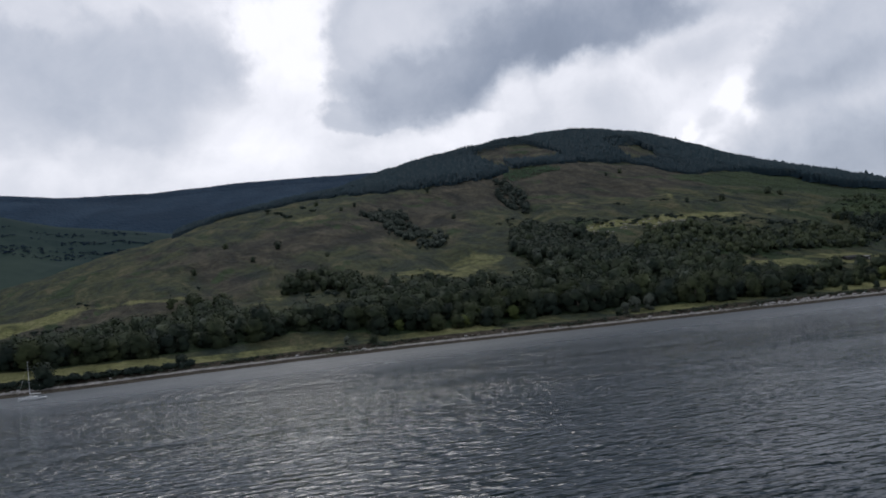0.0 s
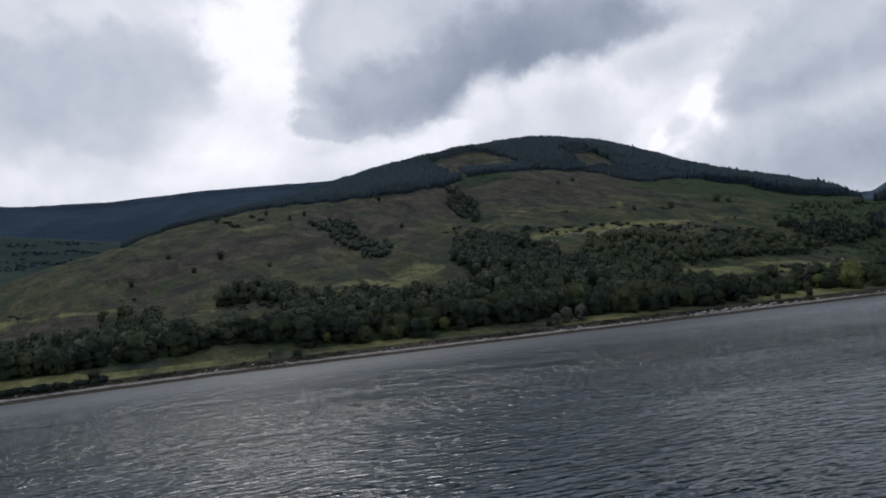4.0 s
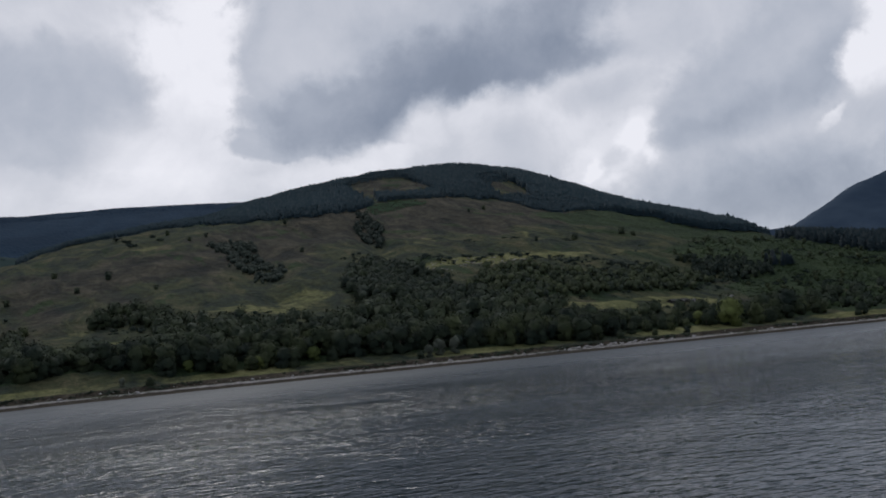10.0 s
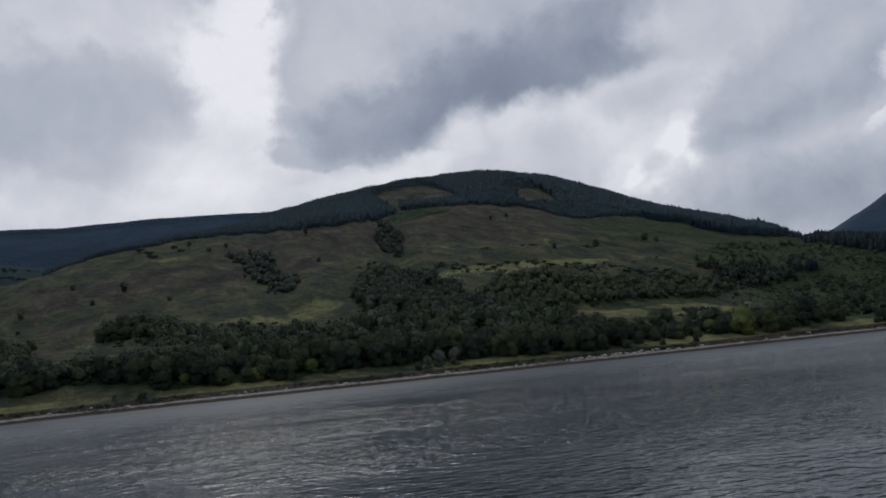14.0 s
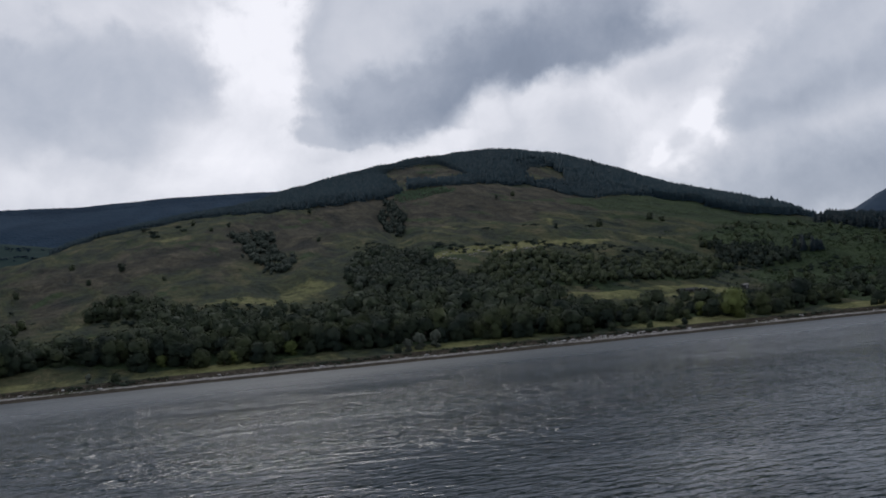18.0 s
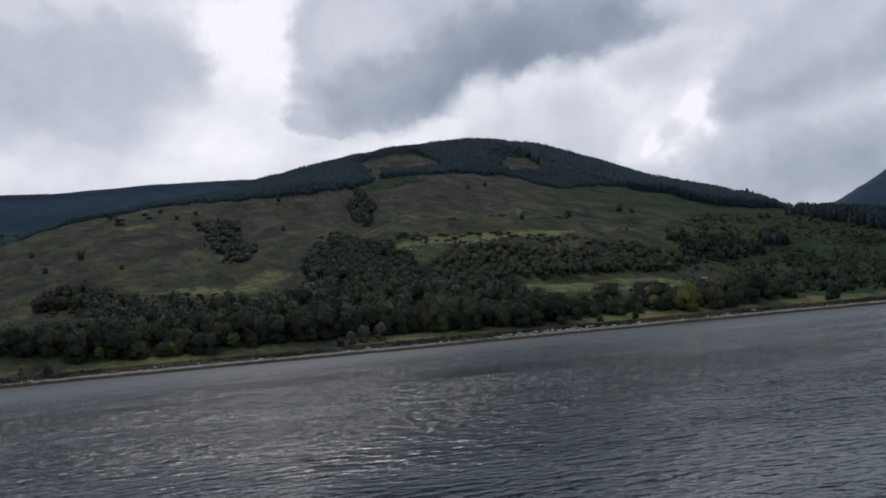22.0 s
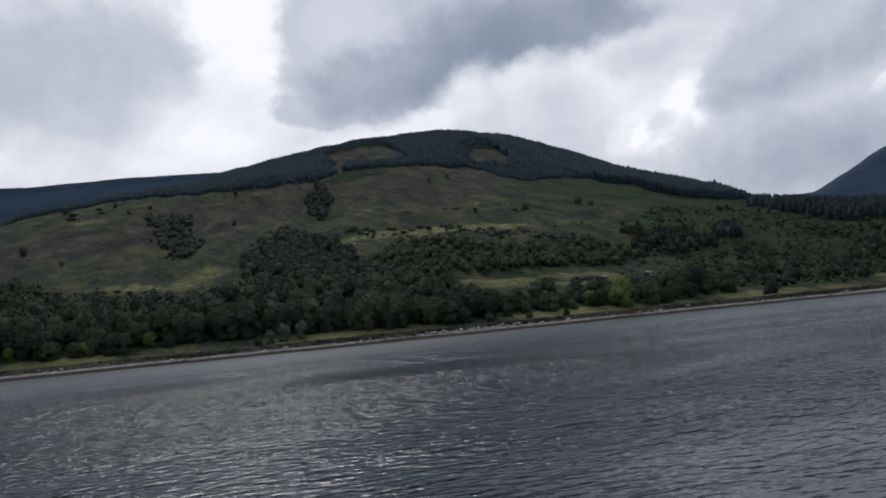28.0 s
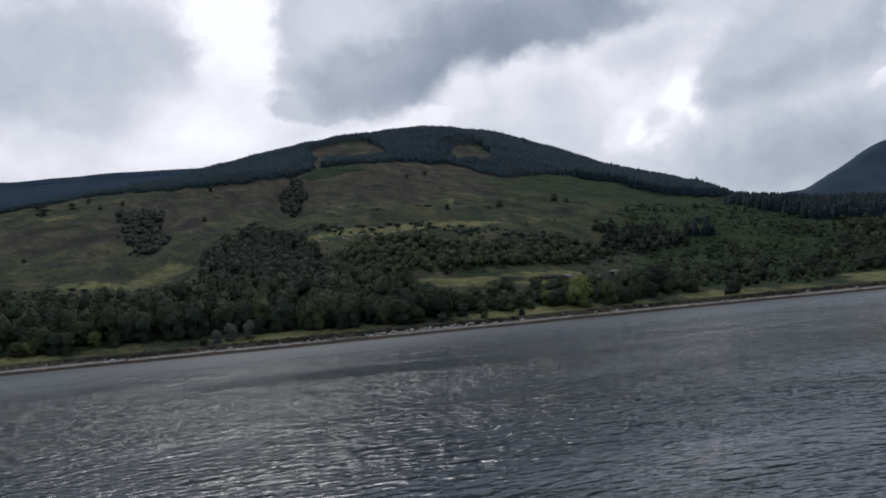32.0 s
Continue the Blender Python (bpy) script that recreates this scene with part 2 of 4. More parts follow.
def forest_floor_material(name, dark, light, scale):
    n = material(name)
    v = n.add("ShaderNodeTexVoronoi", inputs={"Vector": n.pos, "Scale": scale})
    nz = n.noise(n.pos, 0.004, 5, 0.6, 0.5).outputs["Fac"]
    c = n.mix(n.span(nz, 0.35, 0.68), dark, light)
    return finish(n, c, 0.95, v.outputs["Distance"], 0.8, 2.5)


def leaf_material(name, dark, light, rough=0.8):
    n = material(name)
    rnd = n.add("ShaderNodeObjectInfo").outputs["Random"]
    isl = n.add("ShaderNodeNewGeometry").outputs["Random Per Island"]
    big = n.noise(n.pos, 0.085, 2, 0.6).outputs["Fac"]
    f = n.math("ADD", n.math("MULTIPLY", rnd, 0.45), n.math("ADD", n.math("MULTIPLY", isl, 0.10), n.math("MULTIPLY", big, 0.80)))
    c = n.mix(n.math("POWER", n.span(f, 0.25, 1.0, smooth=False), 1.6), dark, light)
    return finish(n, c, rough, gloss=0.10)


def bark_material():
    n = material("bark")
    f = n.noise(n.vmath("MULTIPLY", n.pos, (4, 4, 0.8)), 2.0, 5).outputs["Fac"]
    return finish(n, n.ramp(f, [(0.3, (0.05, 0.04, 0.03)), (0.7, (0.14, 0.12, 0.10))]), 0.9, f, 0.6, 0.05)


def plain_material(name, dark, light, scale=2.0, rough=0.6):
    n = material(name)
    f = n.noise(n.pos, scale, 5).outputs["Fac"]
    return finish(n, n.mix(n.span(f, 0.3, 0.7), dark, light), rough, gloss=0.4)


def water_material():
    """Choppy water: gust-roughened bands and a sheltered, smoother margin under the shore."""
    n = material("sea_water")
    gust = n.span(n.noise(n.vmath("MULTIPLY", n.pos, (0.5, 1.0, 1.0)), 0.016, 4, 0.6, 0.8).outputs["Fac"], 0.32, 0.68)
    off = n.add("ShaderNodeSeparateXYZ", inputs={0: n.pos}).outputs[1]
    lee = n.math("MULTIPLY", n.span(off, 140.0, 400.0, 1.0, 0.24), n.span(off, 60.0, 180.0, 0.58, 1.0))
    p = n.vmath("MULTIPLY", n.pos, (0.55, 0.9, 1.0))
    a = n.noise(p, 0.70, 2, 0.5, 0.0).outputs["Fac"]
    b = n.noise(p, 1.6, 3, 0.6, 0.2).outputs["Fac"]
    swell = n.noise(n.vmath("MULTIPLY", n.pos, (1.0, 0.5, 1.0)), 0.20, 2, 0.5).outputs["Fac"]
    h = n.math("ADD", n.math("ADD", a, n.math("MULTIPLY", b, 0.13)), n.math("MULTIPLY", swell, n.span(off, 140.0, 300.0, 0.3, 2.2)))
    h = n.math("MULTIPLY", n.math("MULTIPLY", h, n.math("ADD", 0.42, n.math("MULTIPLY", gust, 1.15))), lee)
    bmp = n.add("ShaderNodeBump", inputs={"Height": h, "Strength": 1.0, "Distance": 1.0})
    n.t.links.new(bmp.outputs[0], n.bsdf.inputs["Normal"])
    n.bsdf.inputs["Base Color"].default_value = (0.006, 0.018, 0.028, 1)
    rough = n.span(n.add("ShaderNodeSeparateXYZ", inputs={0: n.pos}).outputs[1], 200.0, 430.0, 0.05, 0.38)
    rough = n.math("ADD", rough, n.math("MULTIPLY", n.math("SUBTRACT", 1.0, gust), 0.06))
    n.t.links.new(rough, n.bsdf.inputs["Roughness"])
    n.bsdf.inputs["IOR"].default_value = 1.33
    n.bsdf.inputs["Specular IOR Level"].default_value = 0.32
    return n.m


HILL = hill_material()
# blue distance haze is put into the ridge and mountain base colours
RIDGE = forest_floor_material("hazed_spruce_slope", (0.016, 0.035, 0.060), (0.030, 0.056, 0.088), 0.12)
MOOR = forest_floor_material("hazed_moor_slope", (0.028, 0.048, 0.078), (0.048, 0.072, 0.104), 0.02)
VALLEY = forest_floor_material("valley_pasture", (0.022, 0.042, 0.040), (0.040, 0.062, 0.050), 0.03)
LEAF = leaf_material("broad_leaf", (0.018, 0.029, 0.025), (0.066, 0.081, 0.036))
LEAF_LIGHT = leaf_material("young_leaf", (0.070, 0.096, 0.032), (0.145, 0.170, 0.055))
LEAF_PALE = leaf_material("willow_leaf", (0.085, 0.10, 0.08), (0.155, 0.17, 0.13))
SCRUB = leaf_material("scrub_leaf", (0.022, 0.035, 0.030), (0.056, 0.070, 0.044))
# paler and bluish: haze over the hilltop put into the needle colour
NEEDLE = leaf_material("hazed_spruce_needle", (0.017, 0.035, 0.046), (0.027, 0.049, 0.059))
FERN = leaf_material("fern_frond", (0.090, 0.150, 0.086), (0.125, 0.200, 0.110))
THORN = leaf_material("thorn_leaf", (0.017, 0.028, 0.027), (0.038, 0.051, 0.039))
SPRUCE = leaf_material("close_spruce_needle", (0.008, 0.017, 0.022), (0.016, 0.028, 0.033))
BRACKEN = leaf_material("bracken_frond", (0.032, 0.052, 0.024), (0.070, 0.100, 0.040))
YOUNG_SPRUCE = leaf_material("young_spruce_needle", (0.020, 0.042, 0.028), (0.042, 0.072, 0.038))
# far needles carry the haze's blue in their colour
FAR_SPRUCE = leaf_material("hazed_far_spruce_needle", (0.012, 0.030, 0.058), (0.020, 0.044, 0.078))
BARK = bark_material()
WATER = water_material()
GELCOAT = plain_material("white_gelcoat", (0.72, 0.72, 0.70), (0.80, 0.80, 0.79), 1.0, 0.3)
ALLOY = plain_material("pale_alloy", (0.55, 0.56, 0.57), (0.65, 0.66, 0.67), 3.0, 0.4)
CANVAS = plain_material("sail_canvas", (0.55, 0.55, 0.53), (0.72, 0.72, 0.70), 3.0, 0.9)
STONE = plain_material("shore_stone", (0.20, 0.185, 0.175), (0.48, 0.46, 0.44), 0.6, 0.9)
ROOF = plain_material("sheet_roof", (0.15, 0.145, 0.14), (0.26, 0.25, 0.24), 0.8, 0.6)
BOARD = plain_material("dark_boards", (0.020, 0.019, 0.018), (0.048, 0.044, 0.040), 1.5, 0.8)
TARRED = plain_material("tarred_roof", (0.018, 0.018, 0.020), (0.034, 0.033, 0.034), 0.8, 0.8)
GLASS = plain_material("dark_pane", (0.02, 0.025, 0.03), (0.04, 0.045, 0.05), 1.0, 0.1)

# ---------------------------------------------------------------- the lie of the land
X_KNOTS = np.array([-500, -200, 0, 150, 300, 450, 600, 800, 1050, 1500.0])
Y_KNOTS = np.array([500, 560, 680, 820, 980, 1150, 1350, 1600, 2100.0])
# ground heights, a row for each x, running inland
HEIGHTS = np.array([
    (9, 6, 4, 5, 9, 18, 31, 43, 37),
    (9, 11, 19, 32, 49, 72, 96, 94, 76),
    (9, 16, 35, 64, 96, 121, 143, 141, 107),
    (9, 22, 47, 78, 119, 155, 181, 181, 149),
    (9, 28, 56, 88, 126, 172, 202, 223, 210),
    (10, 25, 62, 97, 132, 187, 220, 268, 272),
    (9, 18, 50, 92, 136, 188, 246, 299, 298),
    (9, 20, 57, 86, 119, 169, 237, 312, 290),
    (9, 24, 51, 75, 80, 133, 179, 249, 214),
    (9, 18, 24, 21, 12, 9, 22, 30, 18)], float)
SHORE_X = np.array([-600, -300, -50, 60, 150, 260, 380, 500, 620, 900, 1600.0])
SHORE_Y = np.array([370, 395, 415, 453, 457, 444, 438, 430, 416, 430, 480.0])


def spline_weights(k, q):
    q = np.clip(np.atleast_1d(q).astype(float), k[0], k[-1])
    i = np.clip(np.searchsorted(k, q, side="right") - 1, 0, len(k) - 2)
    h = k[i + 1] - k[i]
    u = (q - k[i]) / h
    w, r = np.zeros((len(q), len(k))), np.arange(len(q))
    w[r, i] += 2 * u ** 3 - 3 * u ** 2 + 1
    w[r, i + 1] += -2 * u ** 3 + 3 * u ** 2
    for j, c in ((i, u ** 3 - 2 * u ** 2 + u), (i + 1, u ** 3 - u ** 2)):
        lo, hi = np.maximum(j - 1, 0), np.minimum(j + 1, len(k) - 1)
        s = c * h / (k[hi] - k[lo])
        w[r, hi] += s
        w[r, lo] -= s
    return w


def shore(x):
    return spline_weights(SHORE_X, x) @ SHORE_Y + 1.5 * np.sin(np.atleast_1d(x) * 0.11) + 1.0 * np.sin(np.atleast_1d(x) * 0.31 + 1)


def waves2d(x, y, scale, seed, octaves=4):
    """Smooth random relief between about -1 and 1, from turned sine waves."""
    g = np.random.RandomState(seed)
    out, amp = np.zeros(np.shape(x)), 1.0
    for _ in range(octaves):
        for _ in range(4):
            a, p = g.uniform(0, 2 * np.pi), g.uniform(0, 2 * np.pi)
            kx, ky = np.cos(a) / scale * 6.283 * g.uniform(0.7, 1.3), np.sin(a) / scale * 6.283 * g.uniform(0.7, 1.3)
            out += amp * 0.35 * np.sin(x * kx + y * ky + p + 1.3 * np.sin(y * kx * 0.7 - x * ky * 0.6 + p * 2))
        scale, amp = scale * 0.47, amp * 0.5
    return out


def ground(x, y):
    x, y = np.atleast_1d(x).astype(float), np.atleast_1d(y).astype(float)
    s = y - shore(x)
    near = np.interp(s, [-80, -40, -16, -2, 4, 9, 15, 40, 62], [-8, -1.5, 0, 0.35, 0.7, 1.5, 3.6, 4.6, 5.6])
    far = np.einsum("ni,ij,nj->n", spline_weights(X_KNOTS, x), HEIGHTS, spline_weights(Y_KNOTS, y))
    w = np.clip((s - 25) / 40, 0, 1)
    w = w * w * (3 - 2 * w)
    z = near * (1 - w) + np.maximum(far, 2) * w
    rough = np.clip((s - 60) / 200, 0, 1)
    burn = np.interp(y, [560, 632, 725, 794, 895, 992, 1095, 1180], [318, 322, 338, 350, 380, 396, 418, 440])
    z = z - 9 * rough * np.exp(-((x - burn) / 16) ** 2) * np.clip((1200 - y) / 120, 0, 1)
    hollow = np.interp(y, [700, 800, 940, 1050], [222, 240, 250, 240])
    z = z - 5 * rough * np.exp(-((x - hollow) / 18) ** 2) * np.clip((1060 - y) / 100, 0, 1)
    return z + rough * (2.6 * waves2d(x, y, 150, 3, 3) + 0.9 * waves2d(x, y * 0.6, 42, 6, 2) + 0.3 * waves2d(x, y, 16, 4, 2)) + 0.12 * np.clip((s - 8) / 10, 0, 1) * waves2d(x, y, 9, 5, 2)


def inside(poly, x, y):
    px, py = np.array([p[0] for p in poly], float), np.array([p[1] for p in poly], float)
    hit = np.zeros(np.shape(x), bool)
    for i in range(len(px)):
        j = i - 1
        cross = (py[i] > y) != (py[j] > y)
        with np.errstate(divide="ignore", invalid="ignore"):
            hit ^= cross & (x < (px[j] - px[i]) * (y - py[i]) / (py[j] - py[i]) + px[i])
    return hit


def mesh_from(name, verts, faces, mat, smooth=False, normals=None):
    """A mesh from arrays: verts n x 3, faces m x k."""
    verts, faces = np.asarray(verts, np.float32), np.asarray(faces, np.int32)
    me = bpy.data.meshes.new(name)
    me.vertices.add(len(verts))
    me.vertices.foreach_set("co", verts.ravel())
    k = faces.shape[1]
    me.loops.add(faces.size)
    me.loops.foreach_set("vertex_index", faces.ravel())
    me.polygons.add(len(faces))
    me.polygons.foreach_set("loop_start", np.arange(0, faces.size, k, dtype=np.int32))
    me.polygons.foreach_set("use_smooth", np.full(len(faces), smooth))
    me.update(calc_edges=True)
    me.materials.append(mat)
    if normals is not None:
        me.normals_split_custom_set_from_vertices(normals.tolist())
    return me


def grid_faces(nx, ny):
    i = np.arange(nx - 1)[:, None] * ny + np.arange(ny - 1)[None, :]
    i = i.ravel()
    return np.stack([i, i + ny, i + ny + 1, i + 1], 1)


def sheet(name, xs, ys, height, mat):
    gx, gy = np.meshgrid(xs, ys, indexing="ij")
    x, y = gx.ravel(), gy.ravel()
    me = mesh_from(name, np.stack([x, y, height(x, y)], 1), grid_faces(len(xs), len(ys)), mat, True)
    return me, x, y


def blob(x, y, cx, cy, rx, ry, turn=0.0):
    a = math.radians(turn)
    u, v = (x - cx) * math.cos(a) + (y - cy) * math.sin(a), -(x - cx) * math.sin(a) + (y - cy) * math.cos(a)
    return np.clip(1.6 - 1.1 * np.hypot(u / rx, v / ry), 0, 1)


GREENSTRIP = [(443, 1128), (468, 1172), (494, 1164), (534, 1141), (520, 1120), (485, 1110), (448, 1102)]
YOUNGSLOPE = [(651, 1071), (641, 960), (690, 950), (700, 850), (735, 760), (764, 690), (815, 668), (834, 725), (832, 790), (860, 880), (950, 960), (1010, 1080), (953, 1064), (899, 1061), (873, 1120), (830, 1150), (760, 1120), (690, 1070)]
FIELD_SLOPE = [(361, 562), (400, 574), (440, 574), (500, 582), (520, 566), (490, 540), (423, 544), (386, 547)]
MEADOW = [(-140, 438), (-60, 441), (-16, 453), (14, 464), (8, 486), (-18, 473), (-42, 469), (-140, 470)]
GLADE = [(52, 562), (80, 552), (112, 548), (126, 552), (122, 600), (112, 625), (108, 665), (84, 690), (56, 690), (50, 620)]

# woods and bracken
BELT = [(-260, 474), (-120, 472), (-42, 472), (-18, 476), (8, 490), (27, 500), (56, 511), (73, 526), (94, 515), (115, 505), (147, 493), (172, 491), (220, 497), (261, 490), (282, 482), (304, 477), (345, 473), (372, 478),
        (378, 545), (350, 560), (330, 566), (287, 566), (256, 580), (222, 566), (192, 584), (150, 592), (118, 598), (88, 628), (32, 605), (0, 590), (-30, 572), (-64, 556), (-120, 548), (-260, 556)]
GULLY = [(262, 612), (270, 682), (290, 735), (314, 768), (342, 794), (358, 760), (354, 725), (348, 670), (338, 632), (352, 566), (300, 562), (258, 585)]
MIDWOOD = [(330, 590), (350, 640), (385, 680), (410, 690), (432, 683), (455, 656), (480, 652), (512, 660), (552, 664), (560, 620), (520, 600), (494, 594), (439, 590), (372, 584), (352, 570)]
LOWBELT = [(372, 476), (400, 472), (432, 474), (470, 470), (500, 470), (525, 472), (540, 505), (530, 520), (500, 512), (460, 508), (423, 510), (386, 512), (374, 510)]
RIGHTWOOD = [(540, 466), (600, 460), (628, 470), (655, 500), (700, 506), (760, 500), (860, 500), (960, 520), (960, 640), (900, 650), (820, 610), (740, 590), (660, 572), (600, 560), (540, 545), (535, 520)]
DARKCLUMP = [(598, 700), (608, 740), (625, 735), (650, 700), (668, 672), (640, 645), (600, 650), (570, 655), (585, 680)]
GREENSLOPE = [(540, 552), (600, 566), (660, 578), (740, 596), (820, 616), (900, 665), (860, 720), (800, 800), (740, 830), (660, 800), (620, 770), (640, 700), (600, 640), (560, 610)]

xs = np.concatenate([np.arange(-1500, -300, 40), np.arange(-300, 1200, 5), np.arange(1200, 3000, 40)])
ys_grid = np.concatenate([np.arange(320, 390, 6), np.arange(390, 520, 1.7), np.arange(520, 900, 5), np.arange(900, 1700, 9), np.arange(1700, 2400, 30)])
land_mesh, lx, ly = sheet("hillside", xs, ys_grid, ground, HILL)
s_in = ly - shore(lx)
lz = ground(lx, ly)
heath = 0.24 + 0.6 * blob(lx, ly, 560, 1050, 160, 130) + 0.45 * blob(lx, ly, 120, 890, 140, 60, 10) + 0.4 * blob(lx, ly, 320, 1020, 90, 70) \
    + 0.3 * blob(lx, ly, 20, 760, 120, 60) + 0.45 * blob(lx, ly, 640, 860, 60, 40) - 0.5 * blob(lx, ly, 720, 800, 180, 140) - 0.3 * blob(lx, ly, 430, 740, 90, 40) \
    + 0.3 * blob(lx, ly, 580, 1370, 80, 110) + 0.3 * blob(lx, ly, 745, 1300, 70, 110) + 0.35 * blob(lx, ly, 440, 560, 110, 24) + 0.3 * blob(lx, ly, 0, 650, 100, 60)
patchy = 0.5 + 0.5 * np.clip(waves2d(lx, ly, 70, 12, 3), -1, 1)
# the brow at (425, 742) has a sunlit patch put into this cover
field = 0.54 * blob(lx, ly, 244, 690, 32, 36) + 0.52 * blob(lx, ly, 195, 655, 46, 20, -25) + 0.78 * blob(lx, ly, 425, 742, 82, 28) + 0.40 * patchy * blob(lx, ly, 380, 860, 34, 80, 20) \
    + 0.95 * inside(MEADOW, lx, ly) + 0.52 * inside(FIELD_SLOPE, lx, ly) + 0.3 * inside(GREENSTRIP, lx, ly) + 0.65 * blob(lx, ly, -78, 745, 44, 46) + 0.55 * blob(lx, ly, 5, 715, 42, 10, -35) + 0.45 * patchy * blob(lx, ly, 260, 890, 90, 50) \
    + 0.5 * patchy * blob(lx, ly, 500, 900, 110, 40) + 0.45 * patchy * blob(lx, ly, 140, 1020, 80, 30, 10) + 0.4 * patchy * blob(lx, ly, 600, 780, 120, 60) \
    + 0.5 * blob(lx, ly, 98, 590, 24, 18) + 0.4 * blob(lx, ly, 84, 655, 24, 30) + np.clip(1.25 - np.abs(s_in - 30) / 15, 0, 0.60) * (0.80 + 0.20 * np.sin(lx * 0.05)) + 0.6 * blob(lx, ly, 655, 480, 40, 26)
uneven = 0.8 + 0.35 * np.sin(lx * 0.045 + 0.6) * np.sin(lx * 0.013)
beach = np.clip(1.5 - np.abs(s_in - 6.2) / 2.4, 0, 1) * uneven
wet = np.maximum(np.clip(1.5 - np.abs(s_in + 6) / 11, 0, 1), np.clip(1.45 - np.abs(s_in - 13.5) / 4.5, 0, 0.85))
brake = ~inside(GLADE, lx, ly) * sum(inside(q, lx, ly) for q in (GREENSLOPE, RIGHTWOOD, BELT, LOWBELT, GULLY, MIDWOOD, YOUNGSLOPE)).clip(0, 1) + 0.35 * blob(lx, ly, 745, 1310, 70, 120) + 0.25 * blob(lx, ly, 575, 1370, 80, 120)
att = land_mesh.color_attributes.new("cover", "FLOAT_COLOR", "POINT")
att.data.foreach_set("color", np.stack([np.clip(heath, 0, 1), np.clip(field, 0, 1), np.clip(beach, 0, 1), wet], 1).astype(np.float32).ravel())
under = land_mesh.color_attributes.new("bracken", "FLOAT_COLOR", "POINT")
under.data.foreach_set("color", np.stack([brake, brake, brake, brake], 1).astype(np.float32).ravel())
tagged(new("ground", land_mesh), "rough olive hillside of grass, bracken and heath above a shingle shore", "hill", kind="structure")


def sea_height(x, y):
    fade = np.clip((900 - np.hypot(x - 100, y - 100)) / 500, 0, 1) * np.interp(y, [90, 170, 230, 270], [1.0, 0.6, 0.2, 0.0])
    g = np.random.RandomState(8)
    z = np.zeros(len(x))
    for k in range(44):
        length = g.uniform(2.8, 6.5) if k < 38 else g.uniform(8, 20)
        a = radians(84 + g.normal() * 32)
        group = 0.6 + 0.4 * np.sin(x * g.uniform(-0.25, 0.25) + y * g.uniform(-0.25, 0.25) + g.uniform(0, 6.283))
        z += 0.0020 * length ** 0.9 * group * np.sin((x * math.cos(a) + y * math.sin(a)) * 6.283 / length + g.uniform(0, 6.283))
    gusty = 0.70 + 0.45 * np.clip(waves2d(x * 0.5, y, 110, 15, 2), -1, 1)
    return z * fade * gusty


wx = np.concatenate([[-4500, -3000, -1800, -1000, -500], np.arange(-230, 460, 1.5), [700, 900, 1300, 2000, 3000, 4500]])
wy = np.concatenate([[-4500, -2500, -1200, -500, -200, -50], np.arange(60, 180, 0.8), np.arange(180, 300, 1.2), [301, 304, 310, 322, 340, 400, 480, 600, 900]])
sea_mesh, _, _ = sheet("sea", wx, wy, sea_height, WATER)
tagged(new("water", sea_mesh), "dark grey rippled sea water under cloud", "water", kind="structure")


def ridge(name, label, x0, x1, crest, crest_y, depth, mat, seed, rough=6.0, step=25.0, front=1.0):
    """A long far hill: crest heights along x, falling towards the viewer and behind."""
    kx, kz = np.array([c[0] for c in crest], float), np.array([c[1] for c in crest], float)

    def height(x, y):
        top = np.interp(x, kx, kz)
        d = (crest_y - y) / depth
        fall = np.where(d > 0, 1 - d ** front, 1 - (d * 1.5) ** 2)
        return np.maximum(top * fall, -5) + rough * np.minimum(np.abs(d) * 3, 1) * waves2d(x, y, depth * 0.45, seed) + 0.15 * rough * waves2d(x, y, 60, seed + 1)

    me, x, y = sheet(name, np.arange(x0, x1, step), np.arange(crest_y - depth, crest_y + depth * 0.4, step), height, mat)
    ob = tagged(new(name, me), label, "hill", kind="structure")
    return ob, height


_, far_h = ridge("backdrop_ridge", "long far ridge of dark spruce plantation, tinted blue for haze", -1600, 1300,
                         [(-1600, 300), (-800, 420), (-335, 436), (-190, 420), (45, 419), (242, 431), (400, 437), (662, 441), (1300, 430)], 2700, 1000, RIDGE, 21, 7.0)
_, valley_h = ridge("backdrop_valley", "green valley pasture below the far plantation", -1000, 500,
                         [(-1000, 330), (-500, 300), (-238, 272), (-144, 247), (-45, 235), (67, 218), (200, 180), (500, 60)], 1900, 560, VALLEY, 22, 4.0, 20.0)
ridge("backdrop_mountain", "bare mountain rising beyond the saddle, tinted grey-blue for haze", 1636, 3716,
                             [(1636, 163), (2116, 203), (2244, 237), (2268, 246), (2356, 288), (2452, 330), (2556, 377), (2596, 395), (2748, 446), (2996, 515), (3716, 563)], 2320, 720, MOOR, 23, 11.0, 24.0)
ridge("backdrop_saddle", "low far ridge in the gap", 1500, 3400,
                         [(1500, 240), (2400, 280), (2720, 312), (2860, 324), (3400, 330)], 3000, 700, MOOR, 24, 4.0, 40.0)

# ---------------------------------------------------------------- trees
def part(name, me, parent, label=""):
    ob = new(name, me)
    ob.parent = parent
    if label:
        ob["label"] = label
    return ob


